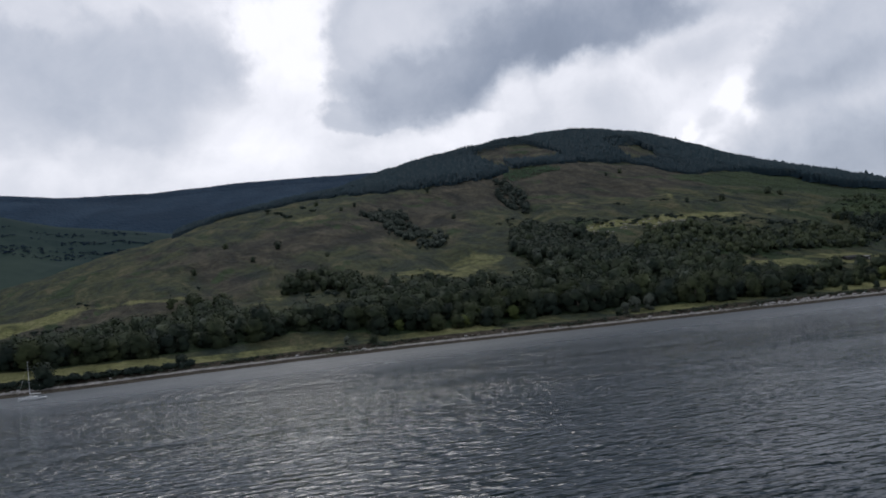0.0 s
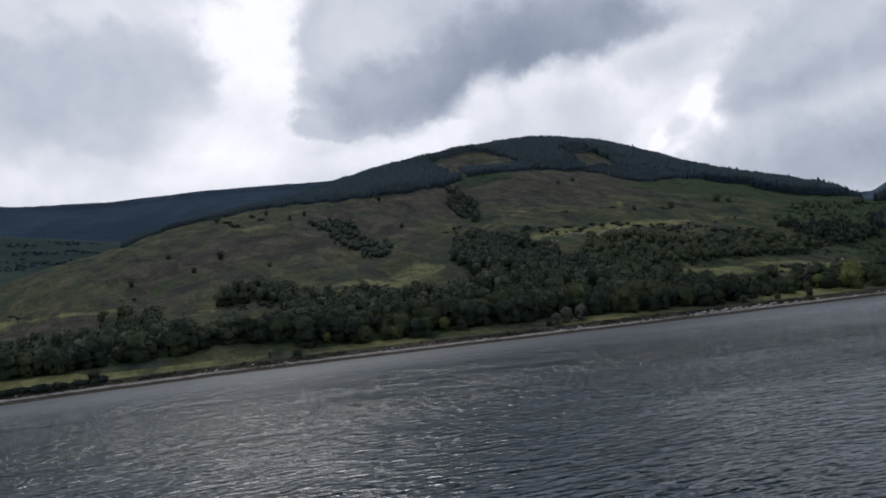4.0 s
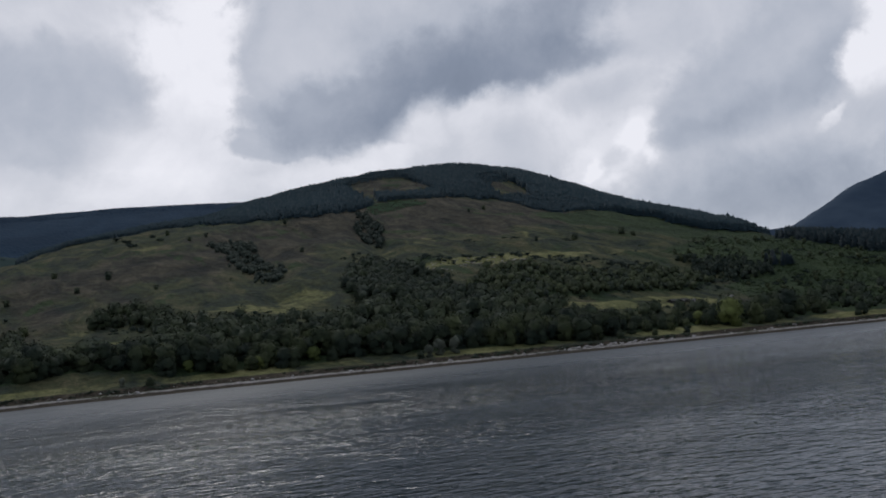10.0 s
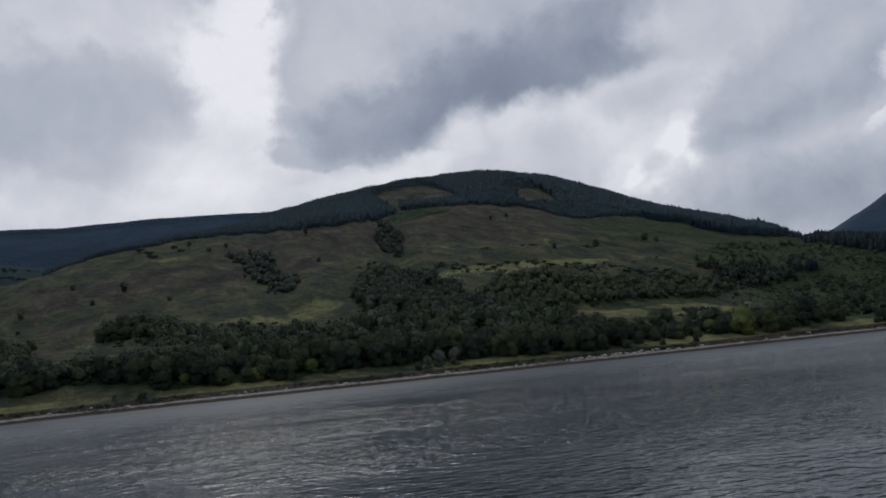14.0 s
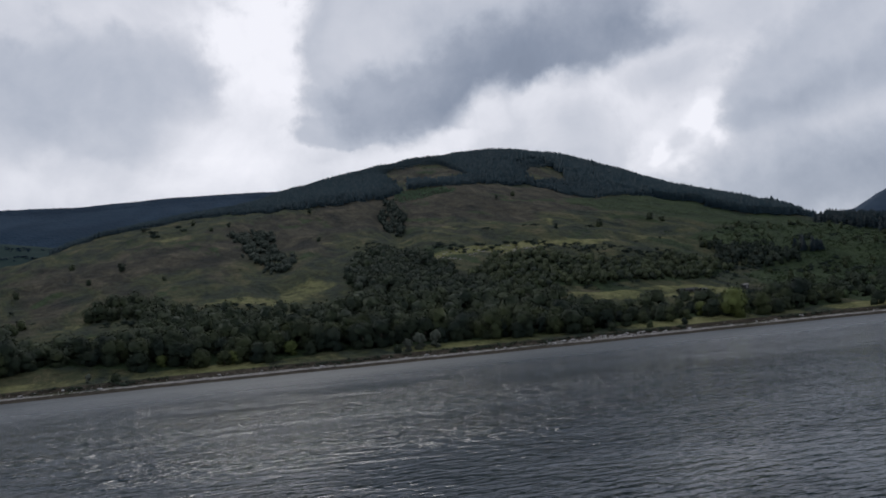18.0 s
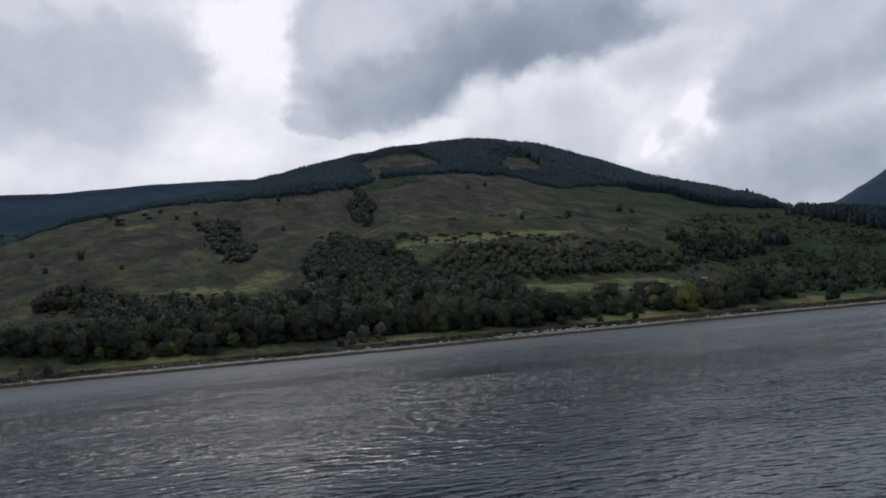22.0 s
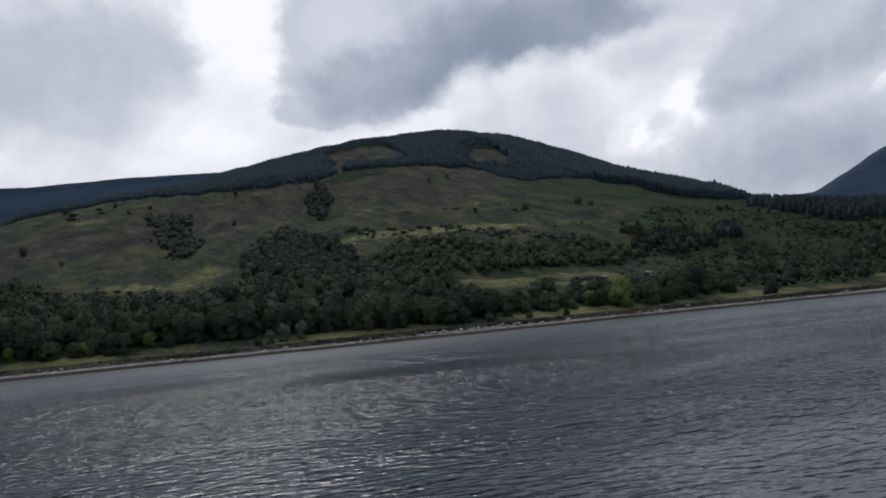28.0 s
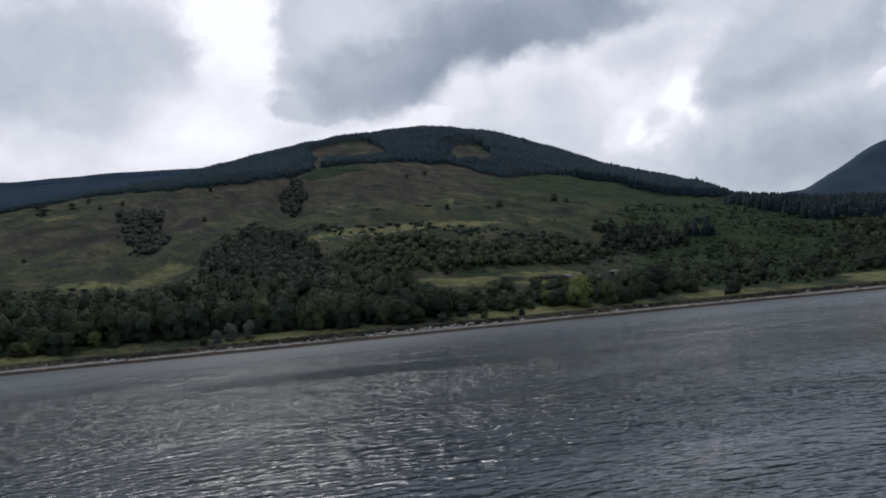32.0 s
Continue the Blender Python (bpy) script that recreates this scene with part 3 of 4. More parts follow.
def icosahedron():
    p = (1 + 5 ** 0.5) / 2
    v = np.array([(-1, p, 0), (1, p, 0), (-1, -p, 0), (1, -p, 0), (0, -1, p), (0, 1, p), (0, -1, -p), (0, 1, -p), (p, 0, -1), (p, 0, 1), (-p, 0, -1), (-p, 0, 1)], float)
    f = np.array([(0, 11, 5), (0, 5, 1), (0, 1, 7), (0, 7, 10), (0, 10, 11), (1, 5, 9), (5, 11, 4), (11, 10, 2), (10, 7, 6), (7, 1, 8),
                  (3, 9, 4), (3, 4, 2), (3, 2, 6), (3, 6, 8), (3, 8, 9), (4, 9, 5), (2, 4, 11), (6, 2, 10), (8, 6, 7), (9, 8, 1)])
    v /= np.linalg.norm(v[0])
    # one split of every face
    vs, fs, seen = [tuple(a) for a in v], [], {}

    def middle(a, b):
        k = (min(a, b), max(a, b))
        if k not in seen:
            m = (np.array(vs[a]) + np.array(vs[b])) / 2
            vs.append(tuple(m / np.linalg.norm(m)))
            seen[k] = len(vs) - 1
        return seen[k]

    for a, b, c in f:
        ab, bc, ca = middle(a, b), middle(b, c), middle(c, a)
        fs += [(a, ab, ca), (b, bc, ab), (c, ca, bc), (ab, bc, ca)]
    return v, f, np.array(vs), np.array(fs)


ICO_V, ICO_F, BALL_V, BALL_F = icosahedron()


def leaf_quads(g, centres, radii, n, size, squash=0.85, fine=False):
    """Leaf masses: an uneven dense heart in each lobe, and n leaf sprays over the lobes' skins."""
    which = g.choice(len(centres), n, p=radii ** 2 / (radii ** 2).sum())
    d = g.normal(size=(n, 3))
    d[:, 2] = np.where(d[:, 2] < -0.5, -d[:, 2], d[:, 2])
    d /= np.linalg.norm(d, axis=1)[:, None]
    r = radii[which] * (0.80 + 0.42 * g.random_sample(n))
    c = centres[which] + d * r[:, None] * np.array([1, 1, squash])
    nrm = d + 0.5 * g.normal(size=(n, 3))
    nrm /= np.linalg.norm(nrm, axis=1)[:, None]
    a = np.cross(nrm, g.normal(size=(n, 3)))
    a /= np.linalg.norm(a, axis=1)[:, None]
    b = np.cross(nrm, a)
    h = size * (0.6 + 0.8 * g.random_sample(n))[:, None]
    v = np.stack([c - a * h, c - b * h * 0.8, c + a * h, c + b * h * 0.8], 1) + 0.12 * size * g.normal(size=(n, 4, 3))
    q = np.arange(4 * n).reshape(n, 4)
    vs, fs, off = [v.reshape(-1, 3)], [q[:, [0, 1, 2]], q[:, [0, 2, 3]]], 4 * n
    bv, bf = (BALL_V, BALL_F) if fine else (ICO_V, ICO_F)
    # leaves take the light as the lobe they clothe does
    mid = (centres * radii[:, None] ** 2).sum(0) / (radii ** 2).sum()
    lit = 0.26 * d + 0.08 * nrm * np.sign((nrm * d).sum(1))[:, None] + 0.85 * (c - mid) / (np.abs(c - mid).max() + 1e-6)
    lit[:, 2] += 0.34
    ns = [np.repeat(lit, 4, 0)]
    for cc, rr in zip(centres, radii):
        ns.append(0.26 * bv + (0, 0, 0.34) + 0.85 * (cc - mid) / (np.abs(centres - mid).max() + 1e-6))
        vs.append(cc + bv * (rr * 0.86 * g.uniform(0.80, 1.12, len(bv)))[:, None] * np.array([1, 1, squash]))
        fs.append(bf + off)
        off += len(bv)
    ns = np.concatenate(ns)
    return np.concatenate(vs), np.concatenate(fs), ns / np.linalg.norm(ns, axis=1)[:, None]


def crown_lobes(g, height, spread, low=0.3, lobes=9):
    c, r = [], []
    for k in range(lobes):
        a, t = g.uniform(0, 6.283), g.random_sample()
        z = height * (low + (0.92 - low) * t)
        out = spread * (1 - abs(t - 0.35)) * g.uniform(0.2, 0.85)
        rad = spread * g.uniform(0.32, 0.50) * (1.0 - 0.35 * t)
        c.append((out * math.cos(a), out * math.sin(a), z - rad * 0.3))
        r.append(rad)
    c.append((0, 0, height * 0.6))
    r.append(spread * 0.78)
    return np.array(c), np.array(r)


def tube(points, radii, sides=6):
    v, f = [], []
    for k, (p, r) in enumerate(zip(points, radii)):
        for s in range(sides):
            a = 6.283 * s / sides
            v.append((p[0] + r * math.cos(a), p[1] + r * math.sin(a), p[2]))
    for k in range(len(points) - 1):
        for s in range(sides):
            f.append((k * sides + s, k * sides + (s + 1) % sides, (k + 1) * sides + (s + 1) % sides, (k + 1) * sides + s))
    return v, f


def trunk_mesh(g, name, height, lobes):
    v, f = tube([(0, 0, -0.6), (0.05, 0, height * 0.2), (0.1, 0.1, height * 0.45), (0, 0.1, height * 0.75)], [height * 0.032, height * 0.024, height * 0.017, height * 0.006])
    for c in lobes[:6]:
        start = np.array([0.05, 0.05, height * g.uniform(0.22, 0.42)])
        mid = (start + c) / 2 + (0, 0, 0.3)
        v2, f2 = tube([start, mid, c], [height * 0.012, height * 0.008, height * 0.003], 5)
        f += [tuple(i + len(v) for i in q) for q in f2]
        v += v2
    return mesh_from(name, v, f, BARK, True)


def make_tree(seed, height, spread, mat, label, low=0.07, leaves=2600, size=0.30, lobes=20):
    g = np.random.RandomState(seed)
    c, r = crown_lobes(g, height, spread, low, lobes)
    root = new("broadleaf_tree")
    tagged(root, label, "tree", "trees of the shore wood")
    part("trunk", trunk_mesh(g, "trunk", height, c), root)
    v, f, nn = leaf_quads(g, c, r, leaves, size)
    part("crown", mesh_from("crown", v, f, mat, True, nn), root)
    return root


def scatter(poly, gap, seed, keep=1.0):
    g = np.random.RandomState(seed)
    px, py = [p[0] for p in poly], [p[1] for p in poly]
    gx, gy = np.meshgrid(np.arange(min(px), max(px), gap), np.arange(min(py), max(py), gap))
    x = gx.ravel() + g.uniform(-0.5, 0.5, gx.size) * gap
    y = gy.ravel() + g.uniform(-0.5, 0.5, gx.size) * gap
    ok = inside(poly, x, y) & (g.random_sample(x.size) < keep)
    return x[ok], y[ok]


g = np.random.RandomState(5)
NEAR_LABEL = "dark green broadleaf tree in full leaf at the wood's edge"
proto = [make_tree(100 + k, h, s, m, lab) for k, (h, s, m, lab) in enumerate([
    (13.0, 6.6, LEAF, NEAR_LABEL), (11.0, 6.2, LEAF, NEAR_LABEL), (15.5, 6.8, LEAF, NEAR_LABEL), (9.0, 5.4, LEAF, NEAR_LABEL),
    (12.0, 5.8, LEAF, NEAR_LABEL), (8.5, 4.2, LEAF_LIGHT, "yellow-green young broadleaf tree among the darker wood"), (9.5, 3.4, LEAF_PALE, "pale grey-green willow tree above the beach"), (13.5, 7.6, LEAF_LIGHT, "rounded yellow-green tree standing out above the beach")])]


def plant(k, x, y, scale=1.0, turn=0.0, sink=0.2):
    z = float(ground(x, y)[0]) - sink
    ob = copy_thing(proto[k], Matrix.LocRotScale((x, y, z), Euler((0, 0, turn)), None))
    ob.scale = (scale, scale, scale * (0.9 + 0.2 * ((x * 7.3) % 1)))
    return ob


near_rows = []
for poly, gap, seed in ((BELT, 8.4, 31), (LOWBELT, 7.4, 32)):
    x, y = scatter(poly, gap, seed)
    near_rows.append(np.stack([x, y], 1))
near_all = np.concatenate(near_rows)
glade = inside(GLADE, near_all[:, 0], near_all[:, 1])
near_all = near_all[~glade]
front = near_all[:, 1] - shore(near_all[:, 0])
order = np.argsort(front)
things = near_all[order[:230]]
rest = near_all[order[230:]]
for x, y in things:
    k = int(g.choice(6, p=[0.25, 0.20, 0.21, 0.16, 0.16, 0.02]))
    plant(k, x, y, g.uniform(0.72, 1.25) * (1.0 if x < 372 else 0.55 if 400 < x < 465 else 0.62), g.uniform(0, 6.28))


def grove(name, label, pts, mat, hmin, hmax, leaves, size, seed, slim=0.42, group="", low=0.1):
    """Many trees too many to count, joined."""
    g2 = np.random.RandomState(seed)
    forms = []
    for k in range(8):
        c, r = crown_lobes(g2, 1.0, slim, low, 8)
        forms.append(leaf_quads(g2, c, r, leaves, size))
    vs, fs, ns, off = [], [], [], 0
    zz = ground(pts[:, 0], pts[:, 1])
    for (x, y), z in zip(pts, zz):
        v, f, nn = forms[g2.randint(8)]
        h = g2.uniform(hmin, hmax)
        a = g2.uniform(0, 6.283)
        rot = np.array([[math.cos(a), -math.sin(a), 0], [math.sin(a), math.cos(a), 0], [0, 0, 1]])
        vs.append(v @ rot.T * (h * g2.uniform(0.85, 1.15), h * g2.uniform(0.85, 1.15), h) + (x, y, z - 0.3))
        ns.append(nn @ rot.T)
        fs.append(f + off)
        off += len(v)
    return tagged(new(name, mesh_from(name, np.concatenate(vs), np.concatenate(fs), mat, True, np.concatenate(ns))), label, "trees", kind="stuff")


grove("shore_wood", "dense dark green broadleaf wood above the shore", rest, LEAF, 7.5, 15.5, 260, 0.036, 41, 0.5)
for name, poly, gap, seed, keep, h0, h1 in (("gully_wood", GULLY, 6.5, 51, 0.95, 7, 12), ("middle_wood", MIDWOOD, 6.4, 52, 0.84, 3.5, 9),
                                            ("far_shore_wood", RIGHTWOOD, 8.0, 53, 0.26, 4, 12)):
    x, y = scatter(poly, gap, seed, keep)
    grove(name, "dark green mixed broadleaf wood on the lower slope", np.stack([x, y], 1), LEAF, h0, h1, 240, 0.042, seed, 0.52)


x, y = scatter([(690, 512), (735, 575), (800, 642), (850, 650), (900, 600), (880, 505), (760, 500)], 7.0, 56, 0.85)
grove("east_wood", "close dark wood running down to the shore meadow", np.stack([x, y], 1), LEAF, 7, 13, 220, 0.045, 57, 0.5)
x, y = scatter(MIDWOOD, 6.0, 58, 0.4)
grove("middle_scrub", "grey-green hawthorn and willow scrub in the middle wood", np.stack([x, y], 1), SCRUB, 2.5, 6, 160, 0.055, 59, 0.6)
x, y = scatter(RIGHTWOOD, 7.0, 54, 0.34)
grove("birch_wood", "light green young birch and bracken wood on the lower slope", np.stack([x, y], 1), BRACKEN, 2.2, 6, 75, 0.08, 55, 0.55)


def conifers(name, label, pts, hmin, hmax, seed, heights=None, mat=None, tall=None):
    g2 = np.random.RandomState(seed)
    forms = []
    for k in range(6):
        v, f = [], []
        for t in range(4):
            z0, z1, r = 0.06 + 0.21 * t, 0.40 + 0.205 * t, 0.26 * (1 - t / 5.0)
            b = len(v)
            ph = g2.uniform(0, 6.28)
            for s in range(6):
                a = 6.283 * s / 6 + ph
                rr = r * (1.25 if s % 2 else 0.72) * g2.uniform(0.85, 1.15)
                v.append((rr * math.cos(a), rr * math.sin(a), z0 + (0.0 if s % 2 else 0.03)))
            v.append((g2.normal() * 0.008, g2.normal() * 0.008, min(z1, 1.0)))
            f += [(b + s, b + (s + 1) % 6, b + 6) for s in range(6)]
        v = np.array(v)
        nn = v * (2.2, 2.2, 0) + (0, 0, 0.75)
        forms.append((v, np.array(f), nn / np.linalg.norm(nn, axis=1)[:, None]))
    zz = (heights or ground)(pts[:, 0], pts[:, 1])
    lift = np.ones(len(pts)) if tall is None else tall(pts[:, 0], pts[:, 1])
    vs, fs, ns, off = [], [], [], 0
    for (x, y), z, up in zip(pts, zz, lift):
        v, f, nn = forms[g2.randint(6)]
        h = g2.uniform(hmin, hmax) * up * (1.0 if g2.random_sample() < 0.994 else 1.2)
        w = h * g2.uniform(1.1, 1.5)
        vs.append(v * (w, w, h) + (x, y, z - 0.5))
        fs.append(f + off)
        ns.append(nn)
        off += len(v)
    return tagged(new(name, mesh_from(name, np.concatenate(vs), np.concatenate(fs), mat or NEEDLE, True, np.concatenate(ns))), label, "trees", kind="stuff")


PLANTATION = [(40, 1250), (120, 1222), (182, 1238), (266, 1160), (343, 1110), (379, 1100), (400, 1110), (430, 1156), (461, 1150), (474, 1182), (511, 1165), (543, 1152), (589, 1206), (612, 1190), (662, 1195),
              (668, 1141), (690, 1080), (760, 1125), (830, 1150), (873, 1125), (899, 1065), (953, 1066), (1026, 1105), (1100, 1150), (1120, 1500), (1000, 1800), (500, 1850), (250, 1700), (60, 1500)]
CLEARINGS = [[(520, 1335), (533, 1300), (545, 1250), (595, 1262), (612, 1320), (628, 1425), (624, 1464), (567, 1468), (544, 1487), (528, 1430)],
             [(678, 1208), (731, 1218), (783, 1330), (800, 1404), (746, 1374), (700, 1290)],
             [(466, 1178), (478, 1174), (500, 1240), (528, 1330), (530, 1380), (500, 1300), (482, 1230)]]


def spruce_growth(px, py):
    """Taller along the crests, young at the lower margin and behind the clearings."""
    f = np.where(px > 800, 1.0, np.interp(py, [1120, 1300], [0.62, 1.0])) * np.interp(px, [280, 340, 460, 520, 760, 830, 1010, 1080], [1, 1.4, 1.4, 1.1, 1.1, 1.6, 1.65, 1.2])
    for c in CLEARINGS:
        f = f * np.where(inside(c, px, py - 24), 0.45, np.where(inside(c, px, py - 50), 0.72, 1.0))
    return f


x, y = scatter(PLANTATION, 4.7, 61, 0.98)
front_side = y < np.interp(x, [0, 250, 450, 650, 900, 1100], [1560, 1640, 1740, 1760, 1740, 1600])
x, y = x[front_side], y[front_side]
open_ground = np.zeros(len(x), bool)
for c in CLEARINGS:
    open_ground |= inside(c, x, y)
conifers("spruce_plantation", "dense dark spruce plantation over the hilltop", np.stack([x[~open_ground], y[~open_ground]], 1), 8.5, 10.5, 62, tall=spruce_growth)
x, y = scatter([(818, 700), (818, 780), (842, 860), (920, 900), (1050, 960), (1400, 1000), (1400, 650), (1000, 640), (870, 670)], 5.6, 63, 0.97)
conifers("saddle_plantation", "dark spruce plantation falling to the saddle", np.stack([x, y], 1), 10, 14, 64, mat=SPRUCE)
x, y = scatter([(664, 682), (668, 668), (684, 664), (688, 676), (676, 686)], 4.5, 70, 0.9)
conifers("spruce_group", "small dark group of spruces on the bracken slope", np.stack([x, y], 1), 8, 11.5, 71, mat=SPRUCE)
x, y = scatter(DARKCLUMP, 6.0, 65, 0.75)
grove("dark_clump", "dark close clump of trees on the pasture", np.stack([x, y], 1), LEAF, 5, 9, 110, 0.08, 66, 0.5)
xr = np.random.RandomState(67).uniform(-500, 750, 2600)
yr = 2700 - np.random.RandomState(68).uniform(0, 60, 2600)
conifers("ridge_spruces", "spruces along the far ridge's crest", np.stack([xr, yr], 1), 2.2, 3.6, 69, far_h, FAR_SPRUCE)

# scrub and bushes on the open slope
def bushes(name, label, pts, hmin, hmax, seed, mat=None, leaves=90, size=0.12, heights=None):
    g2 = np.random.RandomState(seed)
    forms = []
    for k in range(7):
        c = np.stack([g2.normal(size=3) * 0.32, g2.normal(size=3) * 0.32, g2.uniform(0.2, 0.55, 3)], 1)
        forms.append(leaf_quads(g2, c, g2.uniform(0.3, 0.5, 3), leaves, size))
    zz = (heights or ground)(pts[:, 0], pts[:, 1])
    vs, fs, ns, off = [], [], [], 0
    for (x, y), z in zip(pts, zz):
        v, f, nn = forms[g2.randint(7)]
        h = g2.uniform(hmin, hmax)
        vs.append(v * (h * g2.uniform(1.1, 2.0), h * g2.uniform(1.0, 1.5), h) + (x, y, z - 0.1))
        ns.append(nn)
        fs.append(f + off)
        off += len(v)
    return tagged(new(name, mesh_from(name, np.concatenate(vs), np.concatenate(fs), mat or SCRUB, True, np.concatenate(ns))), label, "bushes", kind="stuff")


def in_any(polys, x, y):
    hit = np.zeros(len(x), bool)
    for q in polys:
        hit |= inside(q, x, y)
    return hit


def ragged(poly, gap, seed, stray, patch):
    """Points in an outline whose edge strays and which opens into gaps."""
    g2 = np.random.RandomState(seed)
    x, y = scatter(poly, gap, seed)
    x, y = x + g2.normal(size=len(x)) * stray, y + g2.normal(size=len(y)) * stray * 1.6
    ok = waves2d(x, y, patch, seed, 2) + 0.35 * g2.normal(size=len(x)) > -0.45
    return x[ok], y[ok]


g = np.random.RandomState(77)
x, y = g.uniform(-220, 900, 26000), g.uniform(520, 1180, 26000)
thick = waves2d(x, y, 95, 13, 4) + 0.45 * np.clip((800 - y) / 250, -1.2, 1)  - 1.0 * np.clip((y - 820) / 150, 0, 1) - 1.2 * blob(x, y, 247, 692, 30, 32) - 0.6 * (x < 300) * (y > 630) - 1.0 * blob(x, y, 425, 745, 70, 11) + 0.9 * blob(x, y, 470, 690, 70, 40)
ok = (thick > 0.72) & (g.random_sample(len(x)) < 0.75) & ~in_any([BELT, GULLY, LOWBELT, RIGHTWOOD, FIELD_SLOPE, PLANTATION], x, y) & (y - shore(x) > 60)
bx, by = ragged(GREENSLOPE, 3.5, 96, 14.0, 60)
soft = (waves2d(bx, by, 60, 14, 3) > -0.75) & (np.random.RandomState(96).random_sample(len(bx)) < np.interp(by, [620, 800], [0.9, 0.55]))
bushes("bracken_slope", "tall green bracken and young birch over the lower slope", np.stack([bx[soft], by[soft]], 1), 0.5, 1.5, 97, BRACKEN, 16, 0.2)
nx, ny = scatter(YOUNGSLOPE, 6.0, 111, 0.7)
bushes("young_plantation", "low dark green young plantation below the spruces", np.stack([nx, ny], 1), 0.35, 0.8, 112, YOUNG_SPRUCE, 10, 0.22)
nx, ny = scatter(GREENSTRIP, 2.3, 113, 0.9)
bushes("bracken_strip", "bright green bracken strip under the plantation's edge", np.stack([nx, ny], 1), 0.8, 1.5, 114, FERN, 10, 0.24)
bx, by = scatter(GREENSLOPE, 12.0, 98, 0.33)
soft = waves2d(bx, by, 90, 16, 3) > 0.0
grove("slope_birches", "small dark trees dotted over the bracken slope", np.stack([bx[soft], by[soft]], 1), LEAF, 3.5, 7.5, 90, 0.08, 99, 0.45)
bushes("slope_scrub", "dark scattered gorse and thorn scrub on the open hillside", np.stack([x[ok], y[ok]], 1)[:3600], 0.7, 2.7, 78)
sparse = (thick > 0.15) & (thick < 0.62) & ~in_any([BELT, GULLY, MIDWOOD, LOWBELT, RIGHTWOOD, FIELD_SLOPE, PLANTATION], x, y) & (y - shore(x) > 60) & (g.random_sample(len(x)) < 0.28)
bushes("rush_tussocks", "low dark rush and bracken tussocks on the pasture", np.stack([x[sparse], y[sparse]], 1), 0.5, 1.2, 79, leaves=12)
CLUMP = [(230, 1010), (250, 1020), (268, 998), (262, 930), (256, 880), (256, 800), (248, 774), (234, 780), (230, 854), (228, 940)]
BURN = [(424, 1092), (431, 1132), (440, 1132), (434, 1090), (424, 1040), (420, 1000), (408, 972), (398, 945), (390, 925), (382, 928), (386, 965), (391, 1000), (397, 1040), (414, 1075)]
x, y = ragged(CLUMP, 4.5, 81, 3.5, 34)
grove("hollow_thicket", "dark thicket of small trees in a hollow", np.stack([x, y], 1), THORN, 2.8, 6.5, 190, 0.055, 82, 0.7)
x, y = scatter(BURN, 4.6, 83, 0.6)
grove("burn_thicket", "dark trees along a steep gully", np.stack([x, y], 1), THORN, 2.5, 8, 150, 0.06, 84, 0.62)
x, y = scatter([(360, 748), (372, 752), (420, 764), (470, 772), (478, 750), (420, 735)], 9.0, 85, 0.28)
bushes("brow_bushes", "row of bushes on the grassy brow", np.stack([x, y], 1), 2.0, 4.5, 86)
x, y = scatter([(180, 1010), (200, 1130), (150, 1180), (130, 1120), (160, 1020)], 16.0, 87, 0.55)
bushes("upper_bushes", "scattered thorn bushes under the plantation", np.stack([x, y], 1), 2.5, 5.0, 88)
x, y = scatter([(-260, 600), (-120, 600), (-60, 640), (-20, 670), (40, 690), (90, 668), (130, 640), (200, 600), (190, 590), (88, 628), (32, 612), (-30, 650), (-64, 612)], 8.0, 89, 0.35)
open_glade = inside(GLADE, x, y) | (x < 15)
x, y = x[~open_glade], y[~open_glade]
grove("wood_margin", "small trees straggling above the shore wood", np.stack([x, y], 1), LEAF, 4, 8, 150, 0.09, 90, 0.5)
x, y = scatter([(92, 668), (100, 690), (128, 690), (134, 660), (152, 612), (128, 600), (124, 632), (112, 656)], 6.5, 91, 0.85)
grove("knoll_trees", "group of dark trees on a knoll", np.stack([x, y], 1), LEAF, 8, 13, 240, 0.05, 92, 0.5)

g = np.random.RandomState(121)
x, y = g.uniform(-330, 60, 1500), g.uniform(1735, 1885, 1500)
band = waves2d(x * 0.6, 2.2 * y, 90, 17, 3) + 1.2 * np.clip((1785 - y) / 30, 0, 1)
# hedges share the haze-blue colour of the far spruces
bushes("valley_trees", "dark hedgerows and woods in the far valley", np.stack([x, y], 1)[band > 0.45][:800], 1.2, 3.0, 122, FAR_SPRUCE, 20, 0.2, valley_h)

# single trees that stand alone on the hill
LONE = "lone dark thorn tree on the open hillside"
lone = make_tree(140, 5.2, 3.8, LEAF, LONE, 0.04, 700, 0.26, 9)
tagged(lone, group="lone hillside trees")
for x, y, k in ((119, 872, 1.25), (77, 925, 1.0), (92, 838, 0.9), (40, 799, 0.9), (212, 1024, 0.8), (202, 1118, 1.0), (582, 1077, 1.0), (550, 1053, 0.7),
                (578, 858, 1.15), (572, 852, 0.8), (645, 872, 1.3), (655, 866, 1.0), (611, 732, 1.2), (300, 905, 0.8), (330, 1085, 1.0), (235, 1060, 0.8), (500, 800, 0.8), (150, 800, 0.7)):
    ob = copy_thing(lone, Matrix.LocRotScale((x, y, float(ground(x, y)[0]) - 0.2), Euler((0, 0, x)), None))
    ob.scale = (k, k, k)

